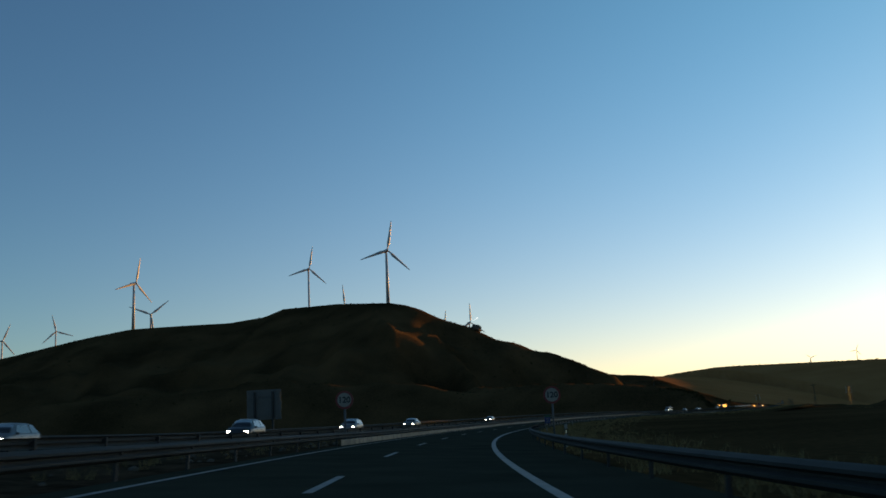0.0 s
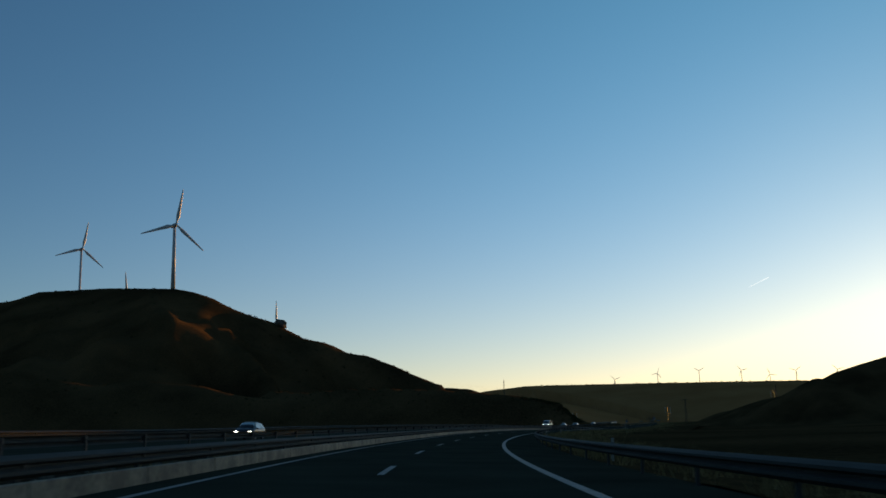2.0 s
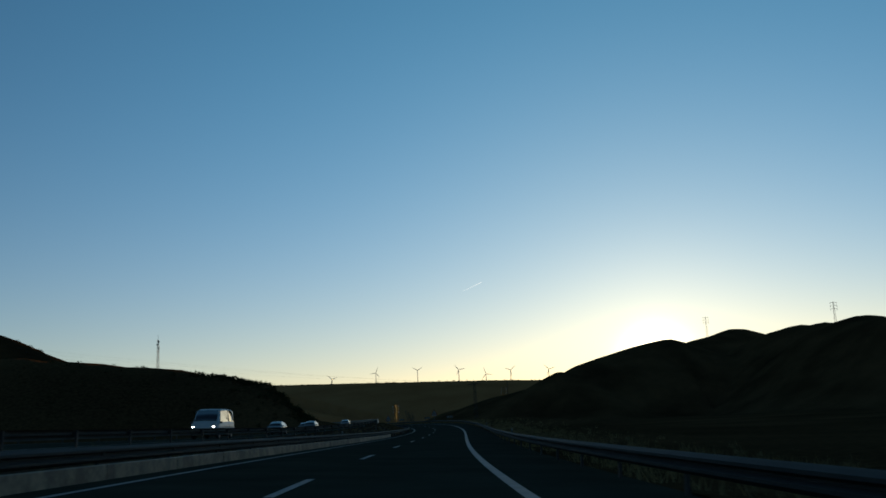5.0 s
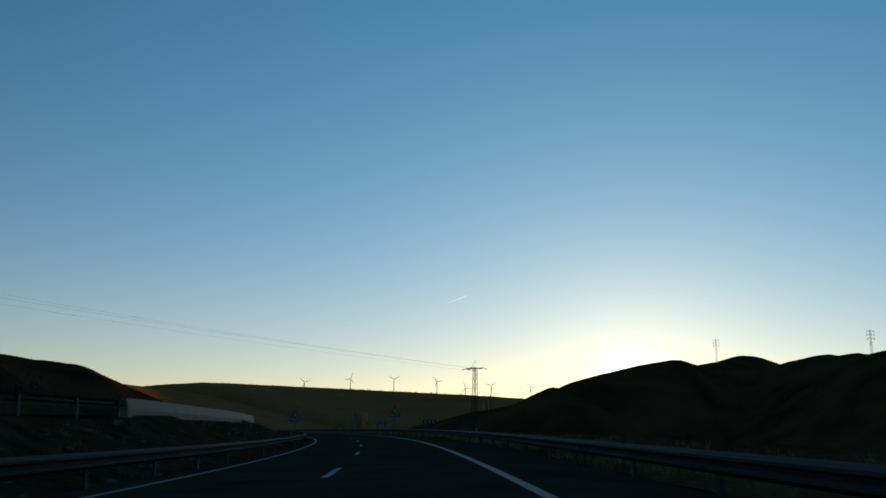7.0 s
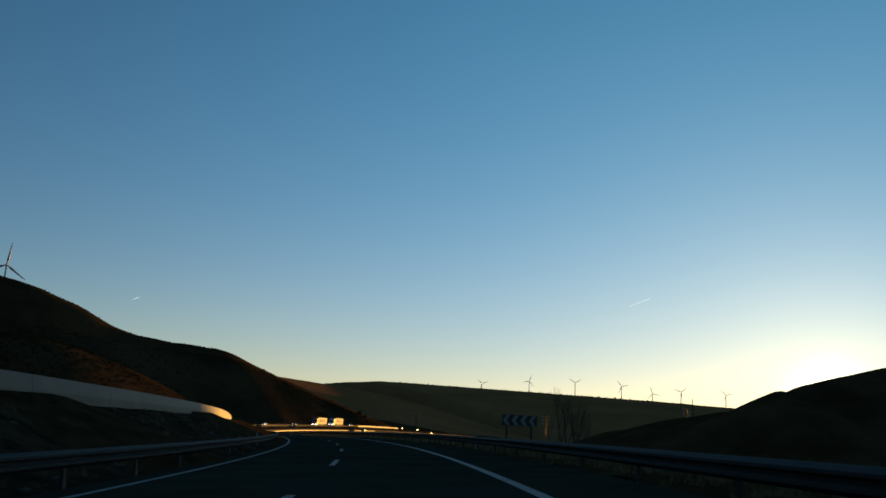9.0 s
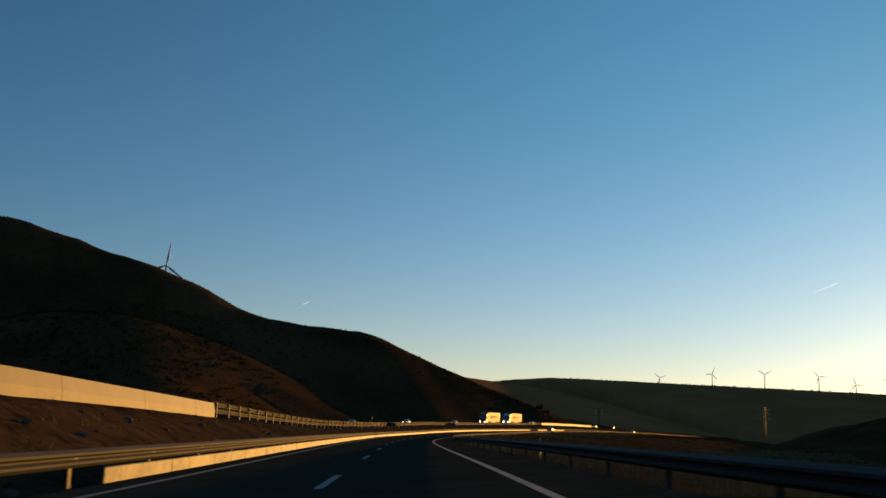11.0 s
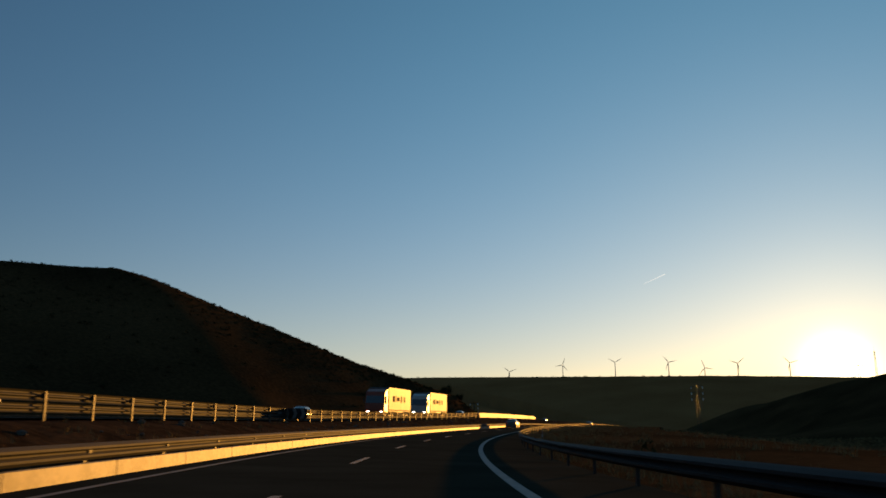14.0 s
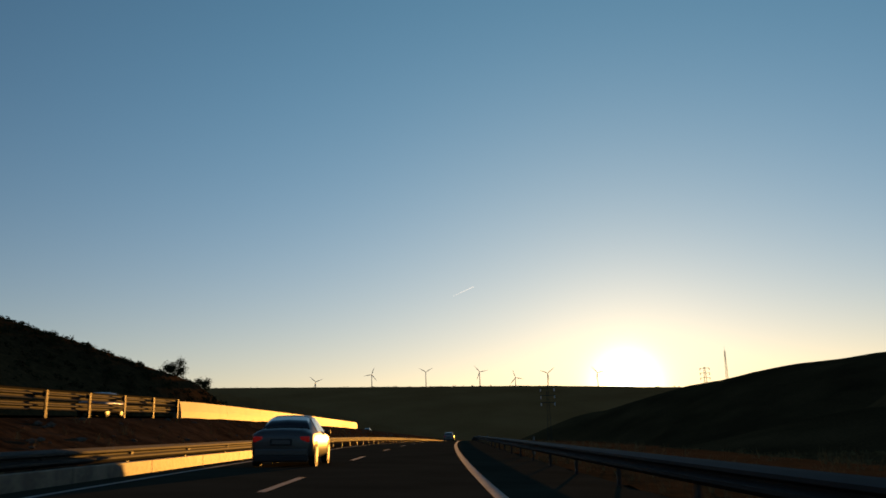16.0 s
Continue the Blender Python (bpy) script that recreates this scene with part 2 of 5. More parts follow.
# ================= terrain =================
# crests: points along each crest (x, y, height), the half width of the flank, and the power of its shape
CRESTS = [
    # the long hill with the wind turbines
    ([(-700, 640, 40), (-420, 620, 52), (-309, 583, 58), (-250, 567, 66), (-210, 550, 69), (-147, 546, 69), (-125, 542, 71), (-114, 541, 75), (-77, 524, 74),
      (-47, 499, 69.5), (-38, 498.2, 67.8), (-29, 497.5, 64.7),
      (-22, 497, 60.6), (-14, 496.2, 57.2), (-1, 493.8, 52.6), (4, 492.5, 49.4), (12, 490.7, 45.0), (23, 488, 42.2), (31.6, 486, 37.6), (40.5, 482.8, 36.0), (49, 479.7, 32.0), (56, 477, 28.6), (63, 474.3, 24.8), (71, 470, 21.5), (75, 467.5, 12), (78, 466, 4)], 150, -1),
    # its lower spur
    ([(-160, 330, 16), (-96, 343, 19.4), (-57, 352, 20.3), (-31, 347, 17.6), (-14, 341.5, 14.8), (2, 335.8, 12.2), (20, 328, 9.4)], 45, 1.3),
    # the low hill by the road
    ([(0, 352, 14.5), (30, 327, 13.2), (44.6, 316.3, 11.9), (49, 313.1, 11.1), (53.5, 311.4, 10.7), (59, 309.7, 10.0), (62, 307.7, 9.4), (66.3, 304.7, 8.3), (67.9, 302.6, 7.9),
      (70.4, 299.1, 6.8), (71.7, 296.5, 5.8), (73, 294, 4.6), (74.5, 290, 3)], 26, 0),
    # the hill of the second half
    ([(-350, 650, 68), (-120, 680, 64), (-40, 685, 61), (23, 692, 58.6), (31, 696, 56.2), (39, 700, 54.9), (45, 702.5, 52.4), (57.7, 708, 50.4), (65, 711, 48), (77.6, 715.5, 43.8), (85, 717, 39.9), (90, 718, 37.3),
      (99, 715.3, 35.2), (106, 713, 33.9), (118, 709, 32.6), (128, 706, 31.9), (135, 712, 30.9), (142, 718, 28.6), (155, 727, 24.3), (167, 735, 20.7), (177, 741.4, 17.9), (187, 746.4, 15.3), (198, 752, 11.5), (228, 775, 4)], 62, 0),
    # its front shoulder
    ([(70, 640, 29), (98, 645, 25.8), (110, 650, 25.0), (122.8, 654, 25.2), (129.5, 656.5, 25.5), (136, 658.8, 23.5), (142, 660.6, 21.3), (149, 662.7, 19.0), (156, 665, 16.5), (162.5, 667, 14.3), (169, 668, 12.5),
      (174.5, 668, 10.8), (180, 668, 8.8), (186, 668, 7), (196, 672, 5)], 46, 0),
    # its lit spur
    ([(60, 650, 27), (70, 615, 24.5), (75, 594, 22), (80, 574, 16), (87, 558, 10), (94, 547, 6)], 84, 1.0),
    # the rounded hill that hides the sun
    ([(340, 712, 8), (352, 707, 14.5), (366, 700, 21.9), (377, 695.3, 28.2), (387, 691, 33.2), (396, 692.8, 32.1), (421, 698.2, 40.2), (442, 700.6, 45.2), (470, 701, 52), (485, 696, 54.9), (491, 694, 55),
      (501, 688, 51.4), (512, 672, 44), (522, 655, 36), (530, 630, 26)], 120, 1.1),
    # the ridge behind it
    ([(500, 720, 44), (530, 735, 50), (557, 748, 56.8), (575, 753.5, 61.3), (604, 761, 66), (630, 768, 72.2), (655, 768.5, 67.3), (682, 766, 62.5), (700, 762, 66), (740, 750, 68), (800, 700, 66)], 130, 1.1),
    # the steeper hill nearer the road
    ([(572, 680, 54), (562, 655, 57), (557, 632, 58.8), (553.2, 619.6, 55.8), (548.1, 604.4, 57.2), (544.4, 593.3, 53.8), (535, 576, 55), (524.8, 557.2, 55.5), (510, 535, 50), (500, 500, 51), (520, 440, 58), (560, 330, 64)], 110, 1.1),
    # the slope on the far side of the valley
    ([(445, 930, 16), (458, 904, 22.6), (463, 894, 25), (471, 878, 26.8), (476, 864, 29.2), (482, 848, 31), (488, 831, 31.6), (493, 818, 32.8), (540, 740, 38)], 120, 1.2),
    # the far ridge
    ([(-1500, 1300, 60), (-400, 1200, 62), (-200, 1200, 61), (100, 1410, 70), (300, 1888, 84), (450, 2300, 98), (600, 2198, 110), (800, 2043, 102), (1000, 1780, 87), (1200, 1594, 72),
      (1400, 1566, 66), (1700, 1584, 60), (2400, 1650, 60)], 620, 1.4),
    # two ribs on the face of the turbine hill
    ([(-54.4, 487.5, 67), (-46.2, 450.1, 52.3), (-38.5, 422.4, 38.7), (-30.5, 405, 24)], 30, 0),
    ([(-19.9, 460, 46.8), (-13, 438, 34.1), (-6, 420, 24), (1, 400, 14)], 26, 0),
]


def crest_distance(x, y, pts):
    """Height of the nearest point of a crest, and how far it is."""
    best = np.zeros_like(x)
    near = np.full_like(x, 1e9)
    for (ax, ay, az), (bx, by, bz) in zip(pts[:-1], pts[1:]):
        dx, dy = bx - ax, by - ay
        u = np.clip(((x - ax) * dx + (y - ay) * dy) / (dx * dx + dy * dy), 0, 1)
        dist = np.hypot(x - ax - u * dx, y - ay - u * dy)
        h = az + u * (bz - az)
        closer = dist < near
        near, best = np.where(closer, dist, near), np.where(closer, h, best)
    return best, near


def crest_height(x, y, pts, width, power):
    best, near = crest_distance(x, y, pts)
    # flanks are broader under higher crests
    reach = width * np.clip(best / max(p[2] for p in pts) * 1.15, 0.22 if power <= 0 else 0.45, 1.0) ** (1.5 if power < 0 else 1.0)
    if power <= 0:
        near = np.sqrt(near * near + 36) - 6
    g = np.clip(1 - near / reach, 0, 1)
    if power <= 0:
        return best * g + 0.9 * g ** 6
    return best * (g * g * (3 - 2 * g)) ** (1 / power)


def wave(x, y, size, seed):
    r = np.random.RandomState(seed)
    out = np.zeros_like(x)
    for _ in range(7):
        a, p, k = r.uniform(0, 6.28), r.uniform(0, 6.28), r.uniform(0.6, 1.6) * 6.28 / size
        out += np.sin(k * (x * math.cos(a) + y * math.sin(a)) + p)
    return out / 7


def nearest_on_road(x, y):
    """Station and offset of places, as far as 200 m from the road."""
    idx = np.arange(0, len(LS), 4)
    px, py = LX[idx], LY[idx]
    s, o = np.full(x.shape, -1e4), np.full(x.shape, 1e4)
    flat = np.stack([x.ravel(), y.ravel()], 1)
    for c in range(0, len(flat), 20000):
        q = flat[c:c + 20000]
        d2 = (q[:, :1] - px) ** 2 + (q[:, 1:] - py) ** 2
        j = idx[d2.argmin(1)]
        h = HEAD[j]
        off = (q[:, 0] - LX[j]) * np.cos(h) + (q[:, 1] - LY[j]) * np.sin(h)
        along = -(q[:, 0] - LX[j]) * np.sin(h) + (q[:, 1] - LY[j]) * np.cos(h)
        s.ravel()[c:c + 20000] = LS[j] + along
        dist = np.sqrt(d2.min(1))
        o.ravel()[c:c + 20000] = np.where(np.abs(along) > 12, np.sign(off) * dist, off)
    return s, o


def other_level(s):
    """Height of the other carriageway over this one."""
    return np.interp(s, [0, 190, 240, 300, 410, 445, 500, 590, 642, 655, 700, 900], [0.05, 0.1, 0.5, 1.5, 1.7, 1.6, 0.84, 0.84, 1.2, 1.45, 1.65, 1.65])


def terrain(x, y):
    hills = np.zeros_like(x)
    for pts, width, power in CRESTS:
        hills = np.maximum(hills, crest_height(x, y, pts, width, power))
    rough = wave(x, y, 90, 3) * np.clip(hills / 30, 0, 1) * 1.6 + wave(x, y, 33, 5) * 0.5 * np.clip(hills / 15, 0.3, 1)
    gully = np.clip(hills / 18, 0, 1) * np.clip((60 - hills) / 22, 0, 1) * np.clip((75 - x) / 50, 0, 1) * np.clip((y - 330) / 50, 0, 1) * np.clip((560 - y) / 40, 0, 1)
    # the skyline of the hills stays smooth
    _, d0 = crest_distance(x, y, CRESTS[0][0])
    _, d2 = crest_distance(x, y, CRESTS[2][0])
    gully *= np.clip((d0 - 4) / 20, 0, 1)
    rough *= np.clip(d0 / 40, 0.15, 1) * np.clip(d2 / 20, 0.15, 1)
    for k in (3, 4, 6, 7, 8, 9):
        _, dk = crest_distance(x, y, CRESTS[k][0])
        rough *= np.clip(dk / 25, 0.2, 1)
    z = hills + rough * np.clip(1 - hills / 120, 0.4, 1) + gully * (5.0 * wave(x, y, 120, 23) + 8.0 * wave(x, y, 62, 9) + 5.0 * wave(x, y, 30, 14))
    s, o = nearest_on_road(x, y)
    base = line(s, LZ)
    o = o / ROAD
    level = base + (np.where(o < -8, other_level(s), -0.3) - 0.45) * ROAD
    mid = np.where(o < 0, np.clip((-o - 18.2) / 8, 0, 1), np.clip((o - 9) / 40, 0, 1))
    mid = mid * mid * (3 - 2 * mid)
    return level + (z - level) * mid


def axis(lo, core0, core1, hi, fine, coarse, far):
    out = list(np.arange(core0, core1 + fine / 2, fine))
    v = core1
    while v < hi:
        v += coarse
        out.append(v)
    v = core0
    while v > lo:
        v -= coarse
        out.insert(0, v)
    st = coarse
    while out[-1] < far:
        st *= 1.3
        out.append(out[-1] + st)
    st = coarse
    while out[0] > -far:
        st *= 1.3
        out.insert(0, out[0] - st)
    return np.array(out)


gx, gy = axis(-1300, -330, 660, 2700, 4.5, 38, 4300), axis(-300, -70, 960, 2700, 4.5, 38, 4300)
GX, GY = np.meshgrid(gx, gy, indexing="xy")
GZ = terrain(GX, GY)
nx, ny = len(gx), len(gy)
ids = np.arange(nx * ny).reshape(ny, nx)
quads = np.stack([ids[:-1, :-1], ids[:-1, 1:], ids[1:, 1:], ids[1:, :-1]], -1).reshape(-1, 4)
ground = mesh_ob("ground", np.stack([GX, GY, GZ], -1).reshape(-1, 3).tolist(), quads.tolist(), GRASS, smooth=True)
# far ridge: haze put into the colour, as paler and warmer ground
HAZED_GRASS = material("hazed_grass", (0.25, 0.112, 0.040), (0.35, 0.168, 0.064), 0.012, 0.95, bump=0.1, fine=0.6, mix=0.4)
ground.data.materials.append(HAZED_GRASS)
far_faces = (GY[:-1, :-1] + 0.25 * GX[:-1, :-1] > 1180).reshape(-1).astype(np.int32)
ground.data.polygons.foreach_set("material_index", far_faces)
tagged(ground, "dry brown grass hills and fields", "ground", kind="structure")

# ================= roads =================
S0, S1 = -60.0, 930.0
v, f = sweep([(-4.75, 0.0), (-2.5, 0.0), (0, 0.0), (2, 0.0), (3.7, -0.02)], S0, S1, 3)
tagged(mesh_ob("road", v, f, ASPHALT, True), "dark asphalt motorway carriageway with two lanes", "road", kind="structure")


def lifted(profile, s0, s1, ds):
    """sweep() for what lies at the other carriageway's level."""
    v, f = sweep(profile, s0, s1, ds)
    n = len(v) // len(profile)
    v[:, 2] += np.repeat(other_level(np.linspace(s0, s1, n)), len(profile)) * ROAD
    return v, f


v, f = lifted([(-17.0, 0), (-13, 0), (-9.9, 0)], S0, S1, 3)
tagged(mesh_ob("road_2", v, f, ASPHALT, True), "asphalt carriageway of the oncoming traffic", "road", kind="structure")
# median bank between the carriageways
rng = np.random.RandomState(4)
so = np.arange(S0, S1, 1.5)
prof = np.array([-4.72, -5.4, -6.2, -7.0, -7.8, -8.6, -9.3, -9.95])
up = np.array([-0.05, -0.06, 0.08, 0.3, 0.55, 0.8, 0.97, 0.97])
mv = road_xyz(so[:, None], prof[None, :], 0.0)
rel = other_level(so)[:, None] * up[None, :] + (rng.rand(len(so), len(prof)) - 0.5) * 0.16 * np.array([0, 0.5, 1, 1, 1, 1, 0.3, 0]) - 0.03
mv[..., 2] += rel * ROAD
ids = np.arange(mv.shape[0] * mv.shape[1]).reshape(mv.shape[:2])
mq = np.stack([ids[:-1, :-1], ids[:-1, 1:], ids[1:, 1:], ids[1:, :-1]], -1).reshape(-1, 4)
tagged(mesh_ob("median", mv.reshape(-1, 3), mq.tolist(), DIRT, True), "bare stony earth bank between the carriageways", "median", kind="structure")
# verges
for nm, lo, hi, sg in (("verge", 3.65, 17.0, 1), ("verge_2", -31.0, -16.95, -1)):
    offs = np.linspace(lo, hi, 9)
    vv = road_xyz(so[:, None], offs[None, :], -0.04)
    fall = np.linspace(0, 1, 9) if sg > 0 else np.linspace(1, 0, 9)
    vv[..., 2] += ROAD * ((rng.rand(*vv.shape[:2]) - 0.5) * 0.12 - (0.45 * fall[None, :]) + (other_level(so)[:, None] if sg < 0 else 0))
    ids = np.arange(vv.shape[0] * vv.shape[1]).reshape(vv.shape[:2])
    q = np.stack([ids[:-1, :-1], ids[:-1, 1:], ids[1:, 1:], ids[1:, :-1]], -1).reshape(-1, 4)
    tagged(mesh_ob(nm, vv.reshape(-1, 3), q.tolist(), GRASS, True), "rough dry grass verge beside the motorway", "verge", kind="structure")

# ================= markings =================


def marking(name, o, width, s0, s1, other=False):
    v, f = (lifted if other else sweep)([(o - width / 2, 0.004), (o + width / 2, 0.004)], s0, s1, 2)
    return tagged(mesh_ob(name, v, f, PAINT), "white painted line on the asphalt", "road marking", kind="structure")


marking("edge_line", 1.6, 0.17, S0, S1)
marking("edge_line_2", -4.13, 0.13, S0, S1)
marking("edge_line_3", -10.7, 0.13, S0, S1, True)
marking("edge_line_4", -16.2, 0.15, S0, S1, True)
PERIOD, DASH = 10.24, 3.0
for k in range(-4, 76):
    s1 = 1.7 + k * PERIOD
    marking("lane_dash", -1.48, 0.13, s1 - DASH, s1)

# ================= guardrails =================
WAVE = [(0, 0), (0.03, 0.015), (0.085, 0.05), (0.085, 0.085), (0.01, 0.118), (0.01, 0.142), (0.085, 0.175), (0.085, 0.21), (0.03, 0.245), (0, 0.26)]


def guardrail(label, o, side, s0, s1, spacing, top=0.52, other=False, low=False):
    """A waved steel beam on posts; side is +1 where the beam's face looks to the right."""
    root = tagged(new("guardrail"), label, "guardrail")
    prof = [(o + side * a, top - 0.26 + b) for a, b in WAVE]
    v, f = (lifted if other else sweep)(prof, s0, s1, 3)
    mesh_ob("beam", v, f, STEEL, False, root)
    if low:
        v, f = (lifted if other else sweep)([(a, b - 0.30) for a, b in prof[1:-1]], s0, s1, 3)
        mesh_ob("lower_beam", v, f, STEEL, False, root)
    bm = bmesh.new()
    box(bm, 0.05, 0.10, top + 0.25, 0, 0, (top - 0.02 - 0.25) / 2 - 0.01)
    box(bm, 0.10, 0.08, 0.14, side * 0.05, 0, top - 0.13)
    first = part("post", bm, DARKSTEEL, root)
    s, k = s0 + 0.5, 0
    while s < s1 - 0.2 and k < 300:
        m = road_pose(s, o - side * 0.07, float(other_level(s)) if other else 0)
        ob = first if k == 0 else first.copy()
        if k:
            scene.collection.objects.link(ob)
        ob.matrix_basis = m
        s, k = s + spacing, k + 1
    return root


guardrail("galvanised steel guardrail along the hard shoulder", 3.45, -1, -20, 860, 3.1)
median_rail = guardrail("galvanised steel guardrail along the central reserve", -4.95, 1, -20, 860, 3.1)
guardrail("galvanised steel guardrail on top of the earth bank", -9.55, -1, -20, 298, 3.3, other=True)
guardrail("galvanised steel guardrail on top of the earth bank", -9.55, -1, 463, 652.5, 2.33, top=0.69, other=True, low=True)
guardrail("galvanised steel guardrail along the oncoming carriageway", -17.1, 1, -20, 298, 3.3, other=True)

# flat steel screens bolted under the median rail, panel by panel
for s0, s1 in ((30, 255), (440, 658)):
    s = s0
    while s < s1:
        v, f = sweep([(-4.83, -0.03), (-4.80, -0.03), (-4.80, 0.225), (-4.815, 0.24), (-4.83, 0.24)], s, s + 3.07, 1.6, True)
        mesh_ob("screen_panel", v, f, SCREEN, False, median_rail)
        s += 3.1
# concrete parapet of the other carriageway, cast in lengths
for s0, s1 in ((298, 463), (652.5, 702)):
    s = s0
    while s < s1:
        e = min(s + 6.0, s1) - 0.02
        v, f = lifted([(-9.75, -0.1), (-9.72, 0.2), (-9.66, 0.60), (-9.5, 0.60), (-9.42, 0.2), (-9.4, -0.45)], s, e, 2)
        n = len(v)
        f = f + [tuple(range(6))[::-1], tuple(range(n - 6, n))]
        tagged(mesh_ob("parapet", v, f, CONCRETE), "pale stained concrete parapet wall on top of the bank", "parapet", kind="structure")
        s += 6.0


# ================= more materials =================


def plain(name, colour, rough=0.5, metal=0.0, emit=0.0, coat=0.0):
    m = bpy.data.materials.new(name)
    m.use_nodes = True
    b = m.node_tree.nodes["Principled BSDF"]
    b.inputs["Base Color"].default_value = (*colour, 1)
    b.inputs["Roughness"].default_value, b.inputs["Metallic"].default_value = rough, metal
    b.inputs["Coat Weight"].default_value = coat
    if emit:
        b.inputs["Emission Color"].default_value, b.inputs["Emission Strength"].default_value = (*colour, 1), emit
    return m


RED = material("sign_red", (0.11, 0.006, 0.006), (0.15, 0.009, 0.009), 3, 0.45, bump=0, fine=10)
BLACK = material("sign_black", (0.012, 0.012, 0.012), (0.02, 0.02, 0.02), 3, 0.5, bump=0, fine=10)
SIGNWHITE = material("sign_white", (0.14, 0.14, 0.13), (0.20, 0.20, 0.185), 2, 0.5, bump=0, fine=10)
BLUE = material("sign_blue", (0.004, 0.014, 0.08), (0.005, 0.018, 0.10), 2, 0.45, bump=0, fine=10)
GREEN = material("sign_green", (0.005, 0.05, 0.022), (0.006, 0.06, 0.026), 2, 0.45, bump=0, fine=10)
SIGNBACK = material("sign_back", (0.06, 0.061, 0.062), (0.085, 0.086, 0.087), 1, 0.55, metal=0.2, bump=0.05, fine=10)
TURBINE = material("turbine_white", (0.36, 0.37, 0.38), (0.44, 0.44, 0.44), 0.4, 0.5, bump=0, fine=4)
SCRUB = material("scrub_leaves", (0.018, 0.022, 0.010), (0.045, 0.046, 0.020), 0.4, 0.9, bump=0, fine=6)
STRAW = material("dry_straw", (0.13, 0.096, 0.044), (0.30, 0.22, 0.10), 0.5, 0.9, bump=0, fine=8)
BARK = material("grey_bark", (0.07, 0.055, 0.042), (0.12, 0.10, 0.08), 1.5, 0.9, bump=0.4, fine=25)
STONE = material("field_stone", (0.08, 0.068, 0.055), (0.15, 0.13, 0.105), 2, 0.9, bump=0.4, fine=15)
GLASS = plain("dark_glass", (0.012, 0.014, 0.016), 0.06, 0.0, coat=0.5)
RUBBER = plain("rubber", (0.014, 0.014, 0.014), 0.8)
ALLOY = plain("wheel_alloy", (0.16, 0.16, 0.165), 0.45, 0.6)
CHROME = plain("bright_metal", (0.55, 0.55, 0.55), 0.25, 1.0)
HEADLAMP = plain("lit_headlamp", (1.0, 0.95, 0.85), 0.3, 0.0, emit=8)
TAILLAMP = plain("red_lamp", (0.28, 0.008, 0.007), 0.25, 0.0, emit=0.12, coat=0.4)
PLASTIC = plain("black_plastic", (0.018, 0.018, 0.019), 0.6)
PLATE = plain("plate_white", (0.10, 0.10, 0.095), 0.5)
SILVER = material("silver_paint", (0.095, 0.095, 0.091), (0.11, 0.11, 0.106), 1, 0.40, metal=0.5, bump=0, fine=10)
GREYCAR = material("grey_paint", (0.12, 0.125, 0.13), (0.15, 0.155, 0.16), 1, 0.32, metal=0.5, bump=0, fine=10)
DARKCAR = material("dark_paint", (0.03, 0.032, 0.036), (0.04, 0.042, 0.046), 1, 0.3, metal=0.4, bump=0, fine=10)
WHITECAR = material("white_car_paint", (0.34, 0.34, 0.33), (0.40, 0.40, 0.39), 1, 0.35, bump=0, fine=10)
CURTAIN = material("trailer_curtain", (0.18, 0.165, 0.135), (0.28, 0.26, 0.21), 0.6, 0.6, bump=0.1, fine=6)
PRINT = material("faded_grey_print", (0.055, 0.052, 0.045), (0.085, 0.08, 0.07), 1.5, 0.85, bump=0.05, fine=8)
CABRED = material("cab_red", (0.24, 0.05, 0.03), (0.30, 0.07, 0.04), 1, 0.4, bump=0, fine=8)
# vapour trails: a glow of their own stands in for sunlight on them
VAPOUR_GLOW = plain("vapour_glow", (0.9, 0.9, 0.9), 1.0, emit=0.5)


def ground_at(x, y):
    """Heights of the ground sheet at places."""
    x, y = np.asarray(x, float), np.asarray(y, float)
    i, j = np.clip(np.searchsorted(gx, x) - 1, 0, nx - 2), np.clip(np.searchsorted(gy, y) - 1, 0, ny - 2)
    u, v = (x - gx[i]) / (gx[i + 1] - gx[i]), (y - gy[j]) / (gy[j + 1] - gy[j])
    return (GZ[j, i] * (1 - u) + GZ[j, i + 1] * u) * (1 - v) + (GZ[j + 1, i] * (1 - u) + GZ[j + 1, i + 1] * u) * v


def ground_z(x, y):
    return float(ground_at(x, y))


# ================= wind turbines =================


